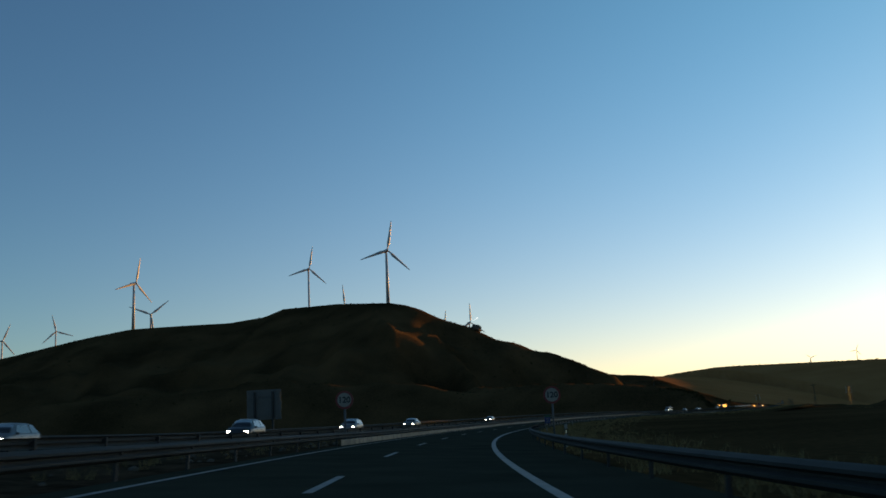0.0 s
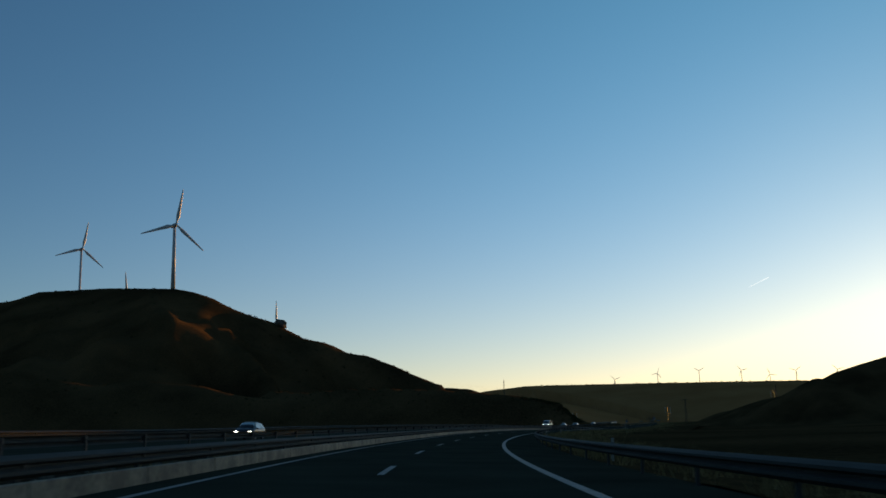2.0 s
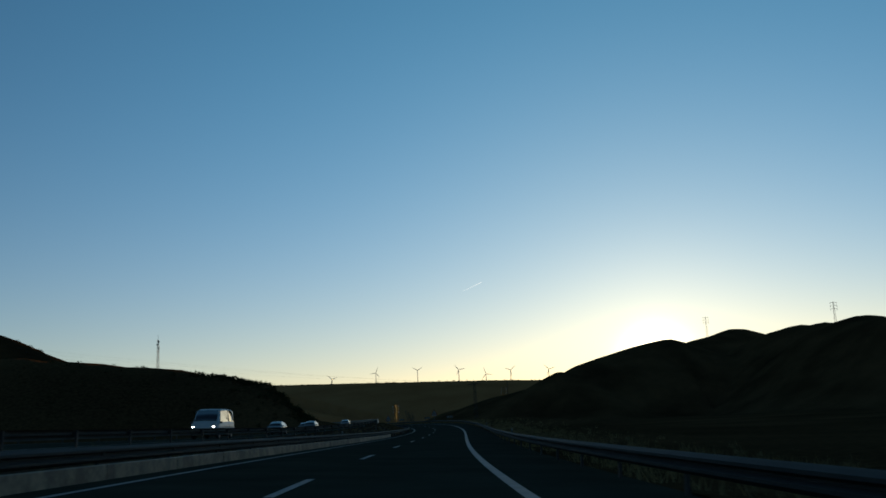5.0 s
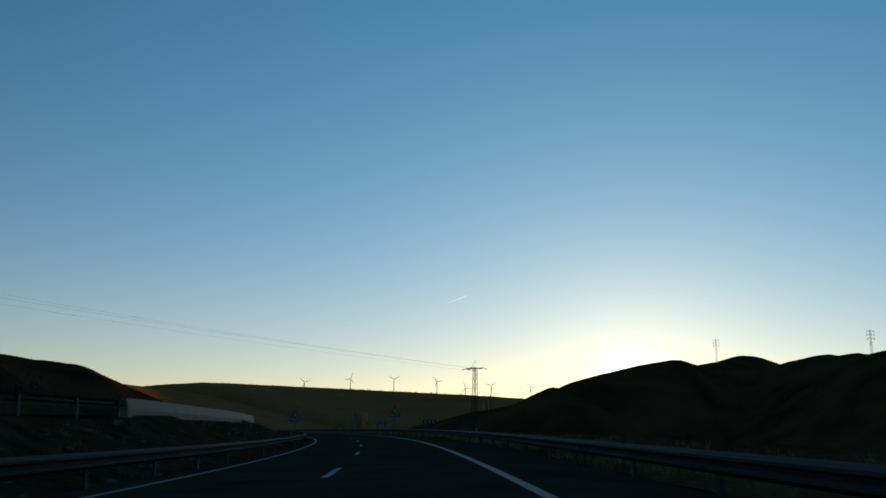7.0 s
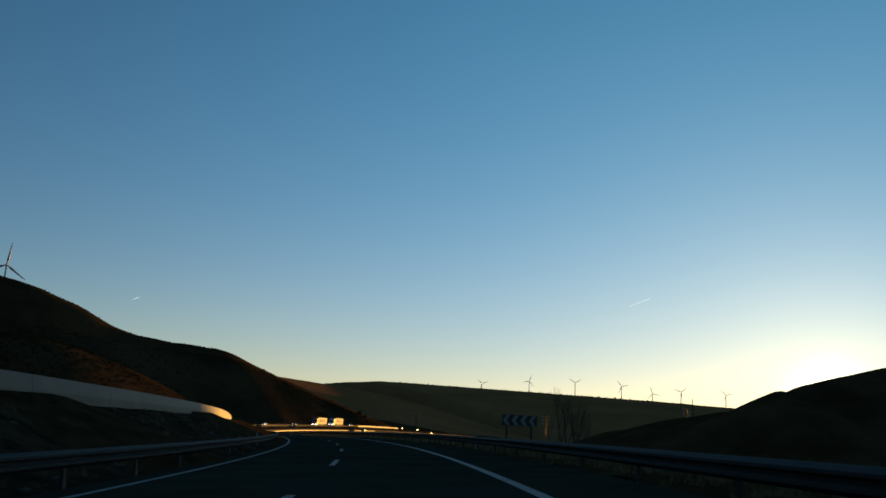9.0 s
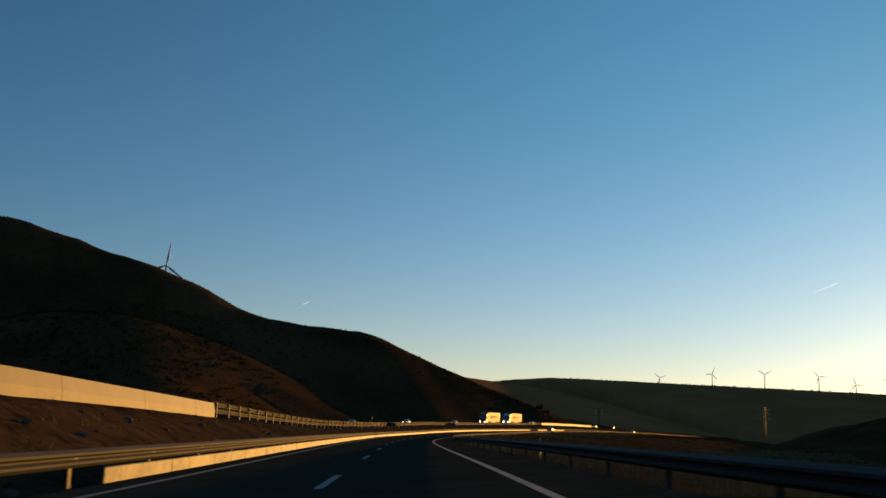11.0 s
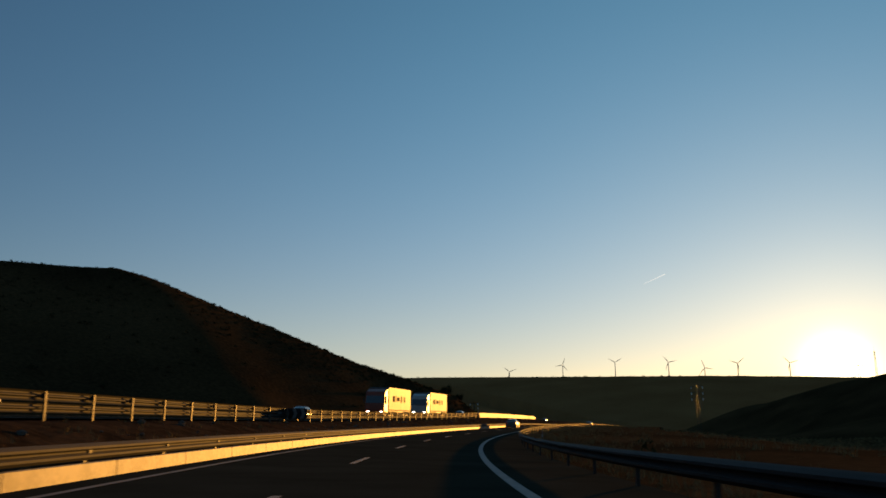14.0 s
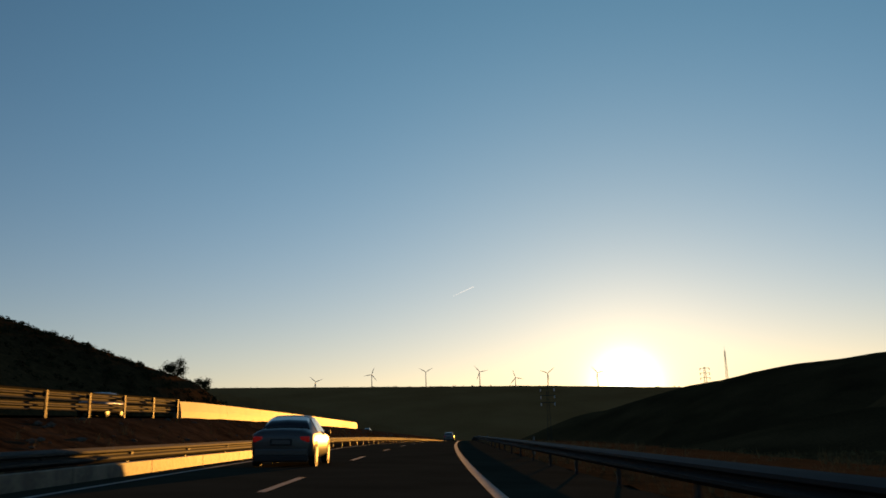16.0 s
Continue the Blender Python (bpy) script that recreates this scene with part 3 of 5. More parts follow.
def turbine(x, y, hub, radius, angle, yaw, sink=0.0):
    """A three-bladed wind turbine; hub is the height of its axle in the world."""
    base = ground_z(x, y) - 0.3
    h = hub - base
    root = tagged(new("wind_turbine"), "white three-bladed wind turbine on the grassy ridge", "wind turbine", "turbines on the ridges")
    k = radius / 14.5
    bm = bmesh.new()
    tube(bm, (0, 0, 0), (0, 0, h - 0.5 * k), 0.85 * k, 0.5 * k, 14)
    part("tower", bm, TURBINE, root, smooth=True)
    bm = bmesh.new()
    box(bm, 1.3 * k, 3.6 * k, 1.3 * k, 0, 0.7 * k, h, 0.25 * k)
    part("nacelle", bm, TURBINE, root)
    bm = bmesh.new()
    tube(bm, (0, -1.1 * k, h), (0, -2.2 * k, h), 0.75 * k, 0.25 * k, 12)
    part("hub", bm, TURBINE, root, smooth=True)
    for j in range(3):
        a = radians(angle + 120 * j)
        bm = bmesh.new()
        rings = []
        for u, c, th in ((0, 0.35, 0.35), (0.08, 0.38, 0.3), (0.2, 0.75, 0.22), (0.45, 0.55, 0.15), (0.75, 0.36, 0.09), (0.97, 0.18, 0.05), (1.0, 0.04, 0.02)):
            r = 0.6 * k + u * (radius - 0.6 * k)
            ring = []
            for q in range(8):
                e = q / 8 * 2 * math.pi
                ring.append(bm.verts.new((c * k * math.cos(e) + 0.12 * k * (u > 0.1), -1.65 * k + th * k * math.sin(e), r)))
            rings.append(ring)
        for p, q in zip(rings[:-1], rings[1:]):
            for i in range(8):
                bm.faces.new((p[i], p[(i + 1) % 8], q[(i + 1) % 8], q[i]))
        bm.faces.new(rings[-1])
        bm.transform(Matrix.Translation((0, 0, h)) @ Matrix.Rotation(a, 4, "Y"))
        bmesh.ops.recalc_face_normals(bm, faces=bm.faces)
        part("blade", bm, TURBINE, root, smooth=True)
    root.matrix_basis = pose(x, y, base, 0, 0, yaw)
    return root


for x, y, hub, r, a, yaw in ((-47, 499, 100, 17.5, 9, 28), (-115, 630, 116, 16.5, 9, 30), (-210, 550, 98.4, 17, 10, 62), (-238, 658, 93.5, 16.5, 50, 20),
                             (-361, 769, 99, 15, 105, 30), (-356, 671, 81.5, 14, 20, 40), (-99.5, 693, 97.6, 16, 355, 30), (-3, 700, 79.5, 15.5, 0, 30),
                             (-41, 1311, 146, 23, 5, 10)):
    turbine(x, y, hub, r, a, yaw)
for x, y, dz, a in ((757, 2078, 11, 70), (830, 2005, 22, 20), (891, 1924, 25, 60), (949, 1848, 24, 80), (986, 1800, 14, 100), (1021, 1761, 21, 50), (1078, 1708, 22, 75)):
    turbine(x, y, ground_z(x, y) + dz, 13.5, a, -25)

# ================= masts and pylons =================


def lattice(bm, base, top, w0, w1, bays, r):
    """Four legs with bracing from base to top, added to bm."""
    base, top = Vector(base), Vector(top)
    corner = ((-1, -1), (1, -1), (1, 1), (-1, 1))
    levels = []
    for i in range(bays + 1):
        u = i / bays
        c, w = base.lerp(top, u), (w0 + (w1 - w0) * u) / 2
        levels.append([c + Vector((sx * w, sy * w, 0)) for sx, sy in corner])
    for i, (p, q) in enumerate(zip(levels[:-1], levels[1:])):
        for j in range(4):
            k = (j + 1) % 4
            tube(bm, p[j], q[j], r, r, 4)
            tube(bm, p[j], q[k], r * 0.6, r * 0.6, 4) if i % 2 else tube(bm, p[k], q[j], r * 0.6, r * 0.6, 4)


def mast(x, y, height, label):
    z = ground_z(x, y) - 0.2
    root = tagged(new("lattice_mast"), label, "mast")
    bm = bmesh.new()
    lattice(bm, (0, 0, 0), (0, 0, height * 0.86), height * 0.06, height * 0.03, 10, height * 0.0035)
    part("lattice", bm, DARKSTEEL, root)
    bm = bmesh.new()
    tube(bm, (0, 0, height * 0.84), (0, 0, height), height * 0.004, height * 0.002, 6)
    part("whip_aerial", bm, DARKSTEEL, root)
    for dz, dx in ((0.80, 1), (0.72, -1), (0.62, 1)):
        bm = bmesh.new()
        box(bm, height * 0.02, height * 0.02, height * 0.05, dx * height * 0.028, 0, height * dz, height * 0.003)
        part("antenna", bm, SIGNBACK, root)
    root.matrix_basis = pose(x, y, z, 0, 0, 20)
    return root


mast(58.9, 309.7, 4.7, "slender lattice telecom mast on the low grassy hill")
mast(457, 867, 14, "grey lattice telecom mast on the far slope")

# the pylon beside the road, with its cables
pylon = tagged(new("power_pylon"), "dark lattice power pylon with a tilted crossarm", "pylon")
PB = (122.4, 339.2, ground_z(122.4, 339.2) - 0.3)
PH = 9.25 - PB[2]
bm = bmesh.new()
lattice(bm, (0, 0, 0), (0, 0, PH), 0.62, 0.30, 18, 0.027)
part("tower", bm, DARKSTEEL, pylon)
ARMS = [(-1.15, -0.05, PH - 0.12), (1.05, 0.1, PH + 0.1), (-0.5, -0.5, PH + 0.08)]
bm = bmesh.new()
tube(bm, ARMS[0], ARMS[1], 0.05, 0.05, 6)
tube(bm, (0.2, 0, PH), ARMS[2], 0.04, 0.03, 6)
tube(bm, (-0.9, 0, PH - 0.08), (0, 0, PH - 0.35), 0.025, 0.025, 5)
part("crossarm", bm, DARKSTEEL, pylon)
bm = bmesh.new()
tube(bm, (-0.35, 0, PH + 0.1), (-0.08, 0, PH + 0.75), 0.02, 0.015, 5)
tube(bm, (-0.08, 0, PH + 0.75), (0.02, 0, PH + 0.72), 0.015, 0.015, 5)
tube(bm, (0.02, 0, PH + 0.72), (0.04, 0, PH + 0.5), 0.02, 0.02, 5)
part("earth_horn", bm, DARKSTEEL, pylon)
ENDS = []
for ax, ay, az in ARMS:
    for sg in (-1, 1):
        bm = bmesh.new()
        a, b = Vector((ax, ay, az)), Vector((ax + sg * 0.42, ay - sg * 0.1, az - 0.13))
        for q in range(4):
            c0 = a.lerp(b, 0.3 + q * 0.17)
            tube(bm, c0, a.lerp(b, 0.4 + q * 0.17), 0.05, 0.035, 8)
        tube(bm, a, b, 0.012, 0.012, 5)
        part("insulator", bm, PLASTIC, pylon)
        if sg < 0:
            ENDS.append(b)
pylon.matrix_basis = pose(*PB)
for i, e in enumerate(ENDS):
    a = Vector(PB) + e
    b = Vector((40.0, 341.0 - i * 1.5, 16.0 + 0.4 * i))
    bm = bmesh.new()
    pts = [a.lerp(b, u / 14) - Vector((0, 0, 0.7 * 4 * (u / 14) * (1 - u / 14))) for u in range(15)]
    rings = [[bm.verts.new(p + Vector((0, 0.0045 * math.cos(q * 1.2566), 0.0045 * math.sin(q * 1.2566)))) for q in range(5)] for p in pts]
    for p, q in zip(rings[:-1], rings[1:]):
        for j in range(5):
            bm.faces.new((p[j], p[(j + 1) % 5], q[(j + 1) % 5], q[j]))
    tagged(part("power_cable", bm, DARKSTEEL), "thin dark overhead power cable sagging from the pylon", "cable", "overhead cables")


def far_pylon(x, y, ztop):
    """A dark pylon with three pairs of pale insulators."""
    z = ground_z(x, y) - 0.4
    h = ztop + 2.4 - z
    root = tagged(new("power_pylon"), "distant lattice pylon with three pairs of pale insulators", "pylon", "pylons across the valley")
    bm = bmesh.new()
    lattice(bm, (0, 0, 0), (0, 0, h), 1.3, 0.5, 12, 0.05)
    part("tower", bm, DARKSTEEL, root)
    for lv in (0, 1, 2):
        zz = h - 0.6 - lv * 2.1
        bm = bmesh.new()
        box(bm, 4.4, 0.16, 0.16, 0, 0, zz)
        part("crossarm", bm, DARKSTEEL, root)
        for sx in (-1, 1):
            bm = bmesh.new()
            for q in range(3):
                tube(bm, (sx * 2.0, 0, zz - 0.1 - q * 0.28), (sx * 2.0, 0, zz - 0.34 - q * 0.28), 0.22, 0.15, 8)
            part("insulator", bm, WHITE, root)
    root.matrix_basis = pose(x, y, z, 0, 0, -35)


for x, y, z in ((325, 814, 16.5), (466, 888, 30.5), (292, 966, 16.5), (544.5, 594, 67), (579, 747, 77)):
    far_pylon(x, y, z)

# ================= signs =================


def text_part(body, size, mat, parent, m, label=""):
    cu = bpy.data.curves.new("number", "FONT")
    cu.body, cu.size, cu.align_x, cu.align_y, cu.extrude = body, size, "CENTER", "CENTER", 0.002
    cu.offset = size * 0.032
    tmp = bpy.data.objects.new("number", cu)
    me = bpy.data.meshes.new_from_object(tmp)
    bpy.data.objects.remove(tmp)
    me.materials.append(mat)
    ob = new("number", me)
    ob.parent, ob.matrix_basis = parent, m
    return ob


FACE = pose(0, 0, 0, 90, 0, 0)


def disc(bm, r0, y0, y1, z, seg=48):
    m = Matrix.Translation((0, (y0 + y1) / 2, z)) @ FACE
    bmesh.ops.create_cone(bm, cap_ends=True, segments=seg, radius1=r0, radius2=r0, depth=abs(y1 - y0), matrix=m)
    return bm


def post_part(root, h, y=0.05, r=0.035, x=0.0):
    bm = bmesh.new()
    tube(bm, (x, y, -0.3), (x, y, h), r, r, 10)
    part("post", bm, SIGNBACK, root, smooth=True)


def speed_sign(x, y, zc, s, r=0.315):
    base = float(line(s, LZ)) - 0.25
    h = zc - base
    root = tagged(new("speed_sign"), "round 120 speed limit sign with red rim on grey post", "road sign", "speed limit signs")
    post_part(root, h + r * 0.6)
    part("plate", disc(bmesh.new(), r, 0.0, 0.012, h), SIGNBACK, root)
    part("rim", disc(bmesh.new(), r, -0.010, -0.001, h), RED, root, "red rim")
    part("face", disc(bmesh.new(), r * 0.77, -0.014, -0.0105, h), SIGNWHITE, root, "white face")
    text_part("120", r * 0.90, BLACK, root, Matrix.Translation((0, -0.018, h - r * 0.02)) @ FACE)
    root.matrix_basis = pose(x, y, base, 0, 0, math.degrees(line(s, HEAD)))


speed_sign(1.78, 33.5, 1.6, 33)
speed_sign(-5.52, 31.8, 1.74, 31)


def rounded_triangle(bm, side, y0, y1, z, rc):
    """An upright triangle with rounded corners, its centre at z."""
    R = side / math.sqrt(3) - rc
    pts = []
    for k in range(3):
        a0 = radians(90 + 120 * k)
        cx, cz = R * math.cos(a0), R * math.sin(a0)
        for q in range(-2, 3):
            a = a0 + radians(30 * q)
            pts.append((cx + rc * math.cos(a), z + cz + rc * math.sin(a)))
    front = [bm.verts.new((px, y0, pz)) for px, pz in pts]
    back = [bm.verts.new((px, y1, pz)) for px, pz in pts]
    n = len(pts)
    bm.faces.new(front)
    bm.faces.new(back[::-1])
    for i in range(n):
        bm.faces.new((front[i], back[i], back[(i + 1) % n], front[(i + 1) % n]))
    bmesh.ops.recalc_face_normals(bm, faces=bm.faces)
    return bm


def outline(bm, pts, y0, y1):
    front = [bm.verts.new((px, y0, pz)) for px, pz in pts]
    back = [bm.verts.new((px, y1, pz)) for px, pz in pts]
    n = len(pts)
    bm.faces.new(front)
    bm.faces.new(back[::-1])
    for i in range(n):
        bm.faces.new((front[i], back[i], back[(i + 1) % n], front[(i + 1) % n]))
    bmesh.ops.recalc_face_normals(bm, faces=bm.faces)
    bmesh.ops.triangulate(bm, faces=bm.faces[:])
    return bm


# a leaping deer, seen from its side
DEER = [(-0.20, -0.16), (-0.12, -0.05), (-0.10, 0.02), (-0.02, 0.06), (0.08, 0.07), (0.12, 0.15), (0.10, 0.24), (0.15, 0.20), (0.19, 0.27), (0.18, 0.17),
        (0.26, 0.12), (0.22, 0.09), (0.17, 0.09), (0.14, 0.00), (0.20, -0.04), (0.26, -0.02), (0.25, -0.06), (0.18, -0.08), (0.10, -0.06), (0.0, -0.06), (-0.06, -0.12), (-0.18, -0.20)]


def deer_sign(x, y, zc, s, side=0.95):
    base = float(line(s, LZ)) - 0.3
    h = zc - base
    root = tagged(new("warning_sign"), "triangular deer warning sign with red border and lower plate", "road sign", "deer warning signs")
    post_part(root, h + 0.15)
    part("plate", rounded_triangle(bmesh.new(), side, 0.0, 0.012, h, 0.05), SIGNBACK, root)
    part("border", rounded_triangle(bmesh.new(), side, -0.008, -0.001, h, 0.05), RED, root, "red border")
    part("face", rounded_triangle(bmesh.new(), side * 0.76, -0.012, -0.0085, h, 0.02), SIGNWHITE, root, "white face")
    k = side * 0.92
    part("symbol", outline(bmesh.new(), [(-px * k, h - 0.03 + pz * k) for px, pz in DEER], -0.016, -0.0125), BLACK, root, "black deer")
    low = h - side * 0.29 - 0.11
    bm = bmesh.new()
    box(bm, side * 0.74, 0.012, 0.17, 0, 0.004, low, 0.004)
    extra = part("extra_plate", bm, SIGNWHITE, root, "white plate with worn dark bars")
    for dx, w in ((-0.2, 0.10), (0.02, 0.14), (0.22, 0.06)):
        bm = bmesh.new()
        box(bm, w * side, 0.004, 0.06, dx * side, -0.005, low)
        part("bar", bm, BLACK, extra)
    root.matrix_basis = pose(x, y, base, 0, 0, math.degrees(line(s, HEAD)))


deer_sign(104.85, 322.2, 3.84, 344, 0.94)
deer_sign(97.05, 323.05, 3.31, 343, 0.90)


def chevron_board(m, way, label, legs=True, w=1.45, h=0.42, z=0.75):
    """A black board with four pale arrowheads; way is +1 to the right."""
    root = tagged(new("chevron_board"), label, "road sign", "curve chevron boards")
    bm = bmesh.new()
    box(bm, w, 0.02, h, 0, 0, z, 0.006)
    part("board", bm, BLACK, root)
    for k in range(4):
        cx = (k - 1.5) * w * 0.245
        d, t, hh = h * 0.34 * way, w * 0.105 * way, h * 0.47
        pts = [(cx - d, z + hh), (cx - d + t, z + hh), (cx + t * 0.6 + d * 0.4, z), (cx - d + t, z - hh), (cx - d, z - hh), (cx - t * 0.4 + d * 0.4, z)]
        part("arrowhead", outline(bmesh.new(), pts, -0.016, -0.011), SIGNWHITE, root, "pale arrowhead")
    for sx in (-1, 1):
        bm = bmesh.new()
        box(bm, 0.04, 0.04, z + 0.6 if legs else 0.35, sx * w * 0.35, 0.04, (z - 0.6) / 2 if legs else z - 0.2)
        part("post", bm, DARKSTEEL, root)
    root.matrix_basis = m
    return root


for x, y, z, s in ((99.54, 306.92, 2.96, 327), (107.26, 329.58, 3.19, 351), (113.34, 352.83, 3.28, 376)):
    chevron_board(pose(x, y, z - 1.05, 0, 0, math.degrees(line(s, HEAD)) + 4), -1, "black chevron board with pale arrowheads outside the bend", w=0.98, h=0.29, z=1.05)
for s in (543, 585.2):
    chevron_board(road_pose(s, -9.3, float(other_level(s)), -35), 1, "black chevron board with pale arrowheads fixed to the upper rail", False, w=2.7, h=0.56, z=0.40)

# board seen from behind beyond the oncoming lanes
root = tagged(new("traffic_board"), "large rectangular road sign seen from its bare grey back", "road sign")
bm = bmesh.new()
box(bm, 2.35, 0.04, 2.0, 0, 0, 2.7, 0.01)
part("panel", bm, SIGNBACK, root)
for sx in (-0.62, 0.62):
    bm = bmesh.new()
    box(bm, 0.12, 0.12, 4.4, sx, -0.09, 1.35)
    part("post", bm, DARKSTEEL, root)
for dz in (1.95, 3.25):
    bm = bmesh.new()
    box(bm, 2.3, 0.05, 0.06, 0, -0.05, dz)
    part("rail", bm, SIGNBACK, root)
root.matrix_basis = pose(-15.3, 61.7, 0.06, 0, 0, -2)

# blue direction board
root = tagged(new("direction_sign"), "blue exit board with a green top panel and pale lines", "road sign")
bm = bmesh.new()
box(bm, 0.95, 0.03, 1.0, 0, 0, 1.25, 0.01)
blue = part("panel", bm, BLUE, root)
bm = bmesh.new()
box(bm, 0.95, 0.03, 0.30, 0, 0, 1.92, 0.01)
part("top_panel", bm, GREEN, root, "green top panel")
for dz, w in ((1.55, 0.6), (1.3, 0.45), (1.0, 0.62)):
    bm = bmesh.new()
    box(bm, w, 0.006, 0.06, 0, -0.019, dz)
    part("bar", bm, SIGNWHITE, blue)
for sx in (-0.3, 0.3):
    bm = bmesh.new()
    box(bm, 0.06, 0.06, 4.6, sx, 0.05, -0.3)
    part("post", bm, SIGNBACK, root)
root.matrix_basis = pose(4.39, 70.84, 0.22, 0, 0, -10) @ Matrix.Scale(0.46, 4)


def delineator():
    root = tagged(new("delineator_post"), "white roadside delineator post with a black band", "delineator", "roadside delineators")
    bm = bmesh.new()
    box(bm, 0.10, 0.07, 1.0, 0, 0, 0.42, 0.02)
    part("stem", bm, SIGNWHITE, root)
    bm = bmesh.new()
    box(bm, 0.104, 0.074, 0.20, 0, 0, 0.66, 0.01)
    part("band", bm, BLACK, root, "black band")
    bm = bmesh.new()
    box(bm, 0.05, 0.004, 0.12, 0, -0.040, 0.66)
    part("reflector", bm, CHROME, root)
    return root


first = delineator()
first.matrix_basis = road_pose(26, 4.2, -0.12)
for s in (62, 98, 131, 164, 200, 236, 272, 308, 345, 381, 417, 453, 505, 541, 577, 613, 649, 685):
    copy_thing(first, road_pose(s, 4.2, -0.12))
for s in (75, 156, 237, 345, 390):
    copy_thing(first, road_pose(s, -5.7, -0.05))
for s in (505, 530, 560, 600, 640):
    copy_thing(first, road_pose(s, -17.6, 1.2))

# ================= vehicles =================
CAR = 0.80


def loft(sections, closed_ends=True):
    """A body from rings of points, mirrored across the middle."""
    bm = bmesh.new()
    rings = []
    for y, pts in sections:
        ring = [bm.verts.new((x, y, z)) for x, z in pts] + [bm.verts.new((-x, y, z)) for x, z in reversed(pts) if x > 1e-6]
        rings.append(ring)
    for p, q in zip(rings[:-1], rings[1:]):
        n = len(p)
        for i in range(n):
            bm.faces.new((p[i], p[(i + 1) % n], q[(i + 1) % n], q[i]))
    bm.faces.new(rings[0])
    bm.faces.new(rings[-1])
    bmesh.ops.recalc_face_normals(bm, faces=bm.faces)
    return bm


def ring(w, zb, belt, top, wt):
    return [(0, zb), (w - 0.10, zb), (w - 0.01, zb + 0.09), (w + 0.005, zb + (belt - zb) * 0.55), (w - 0.02, belt - 0.03), (w - 0.045, belt), (wt, top - 0.045), (wt - 0.10, top - 0.008), (0, top + 0.012)]


# stations: place along the car, half width, underside, belt line, top, half width of the top
SEDAN = [(-2.29, .70, .40, .70, .78, .56), (-2.25, .80, .30, .86, .97, .64), (-2.0, .865, .25, .92, 1.045, .68), (-1.50, .885, .24, .935, 1.06, .70), (-1.05, .885, .22, .945, 1.27, .62),
         (-0.70, .885, .22, .945, 1.40, .575), (-0.1, .885, .22, .94, 1.455, .575), (0.40, .885, .22, .935, 1.425, .57), (0.80, .885, .22, .93, 1.22, .63), (1.20, .885, .22, .90, .985, .73),
         (1.85, .865, .24, .80, .90, .70), (2.15, .80, .27, .68, .76, .62), (2.29, .66, .36, .52, .60, .5)]
HATCH = [(-2.1, .72, .38, .72, .95, .56), (-2.06, .82, .28, .92, 1.08, .62), (-1.85, .87, .24, .96, 1.22, .60), (-1.45, .88, .22, .96, 1.45, .57), (-0.9, .88, .22, .955, 1.51, .575),
         (-0.1, .88, .22, .95, 1.53, .575), (0.45, .88, .22, .945, 1.47, .57), (0.85, .88, .22, .94, 1.25, .63), (1.22, .88, .22, .92, 1.01, .73), (1.7, .86, .24, .82, .93, .70),
         (1.98, .79, .27, .70, .79, .62), (2.1, .66, .36, .55, .63, .5)]
VAN = [(-2.45, .82, .40, .95, 1.70, .72), (-2.40, .90, .30, 1.05, 1.88, .76), (-1.8, .94, .24, 1.08, 1.95, .78), (-0.8, .95, .22, 1.08, 1.98, .78), (0.6, .95, .22, 1.06, 1.97, .77),
       (1.15, .95, .22, 1.05, 1.90, .76), (1.6, .945, .22, 1.03, 1.45, .78), (1.95, .92, .24, .98, 1.13, .76), (2.3, .85, .28, .78, .90, .66), (2.45, .7, .36, .60, .68, .5)]


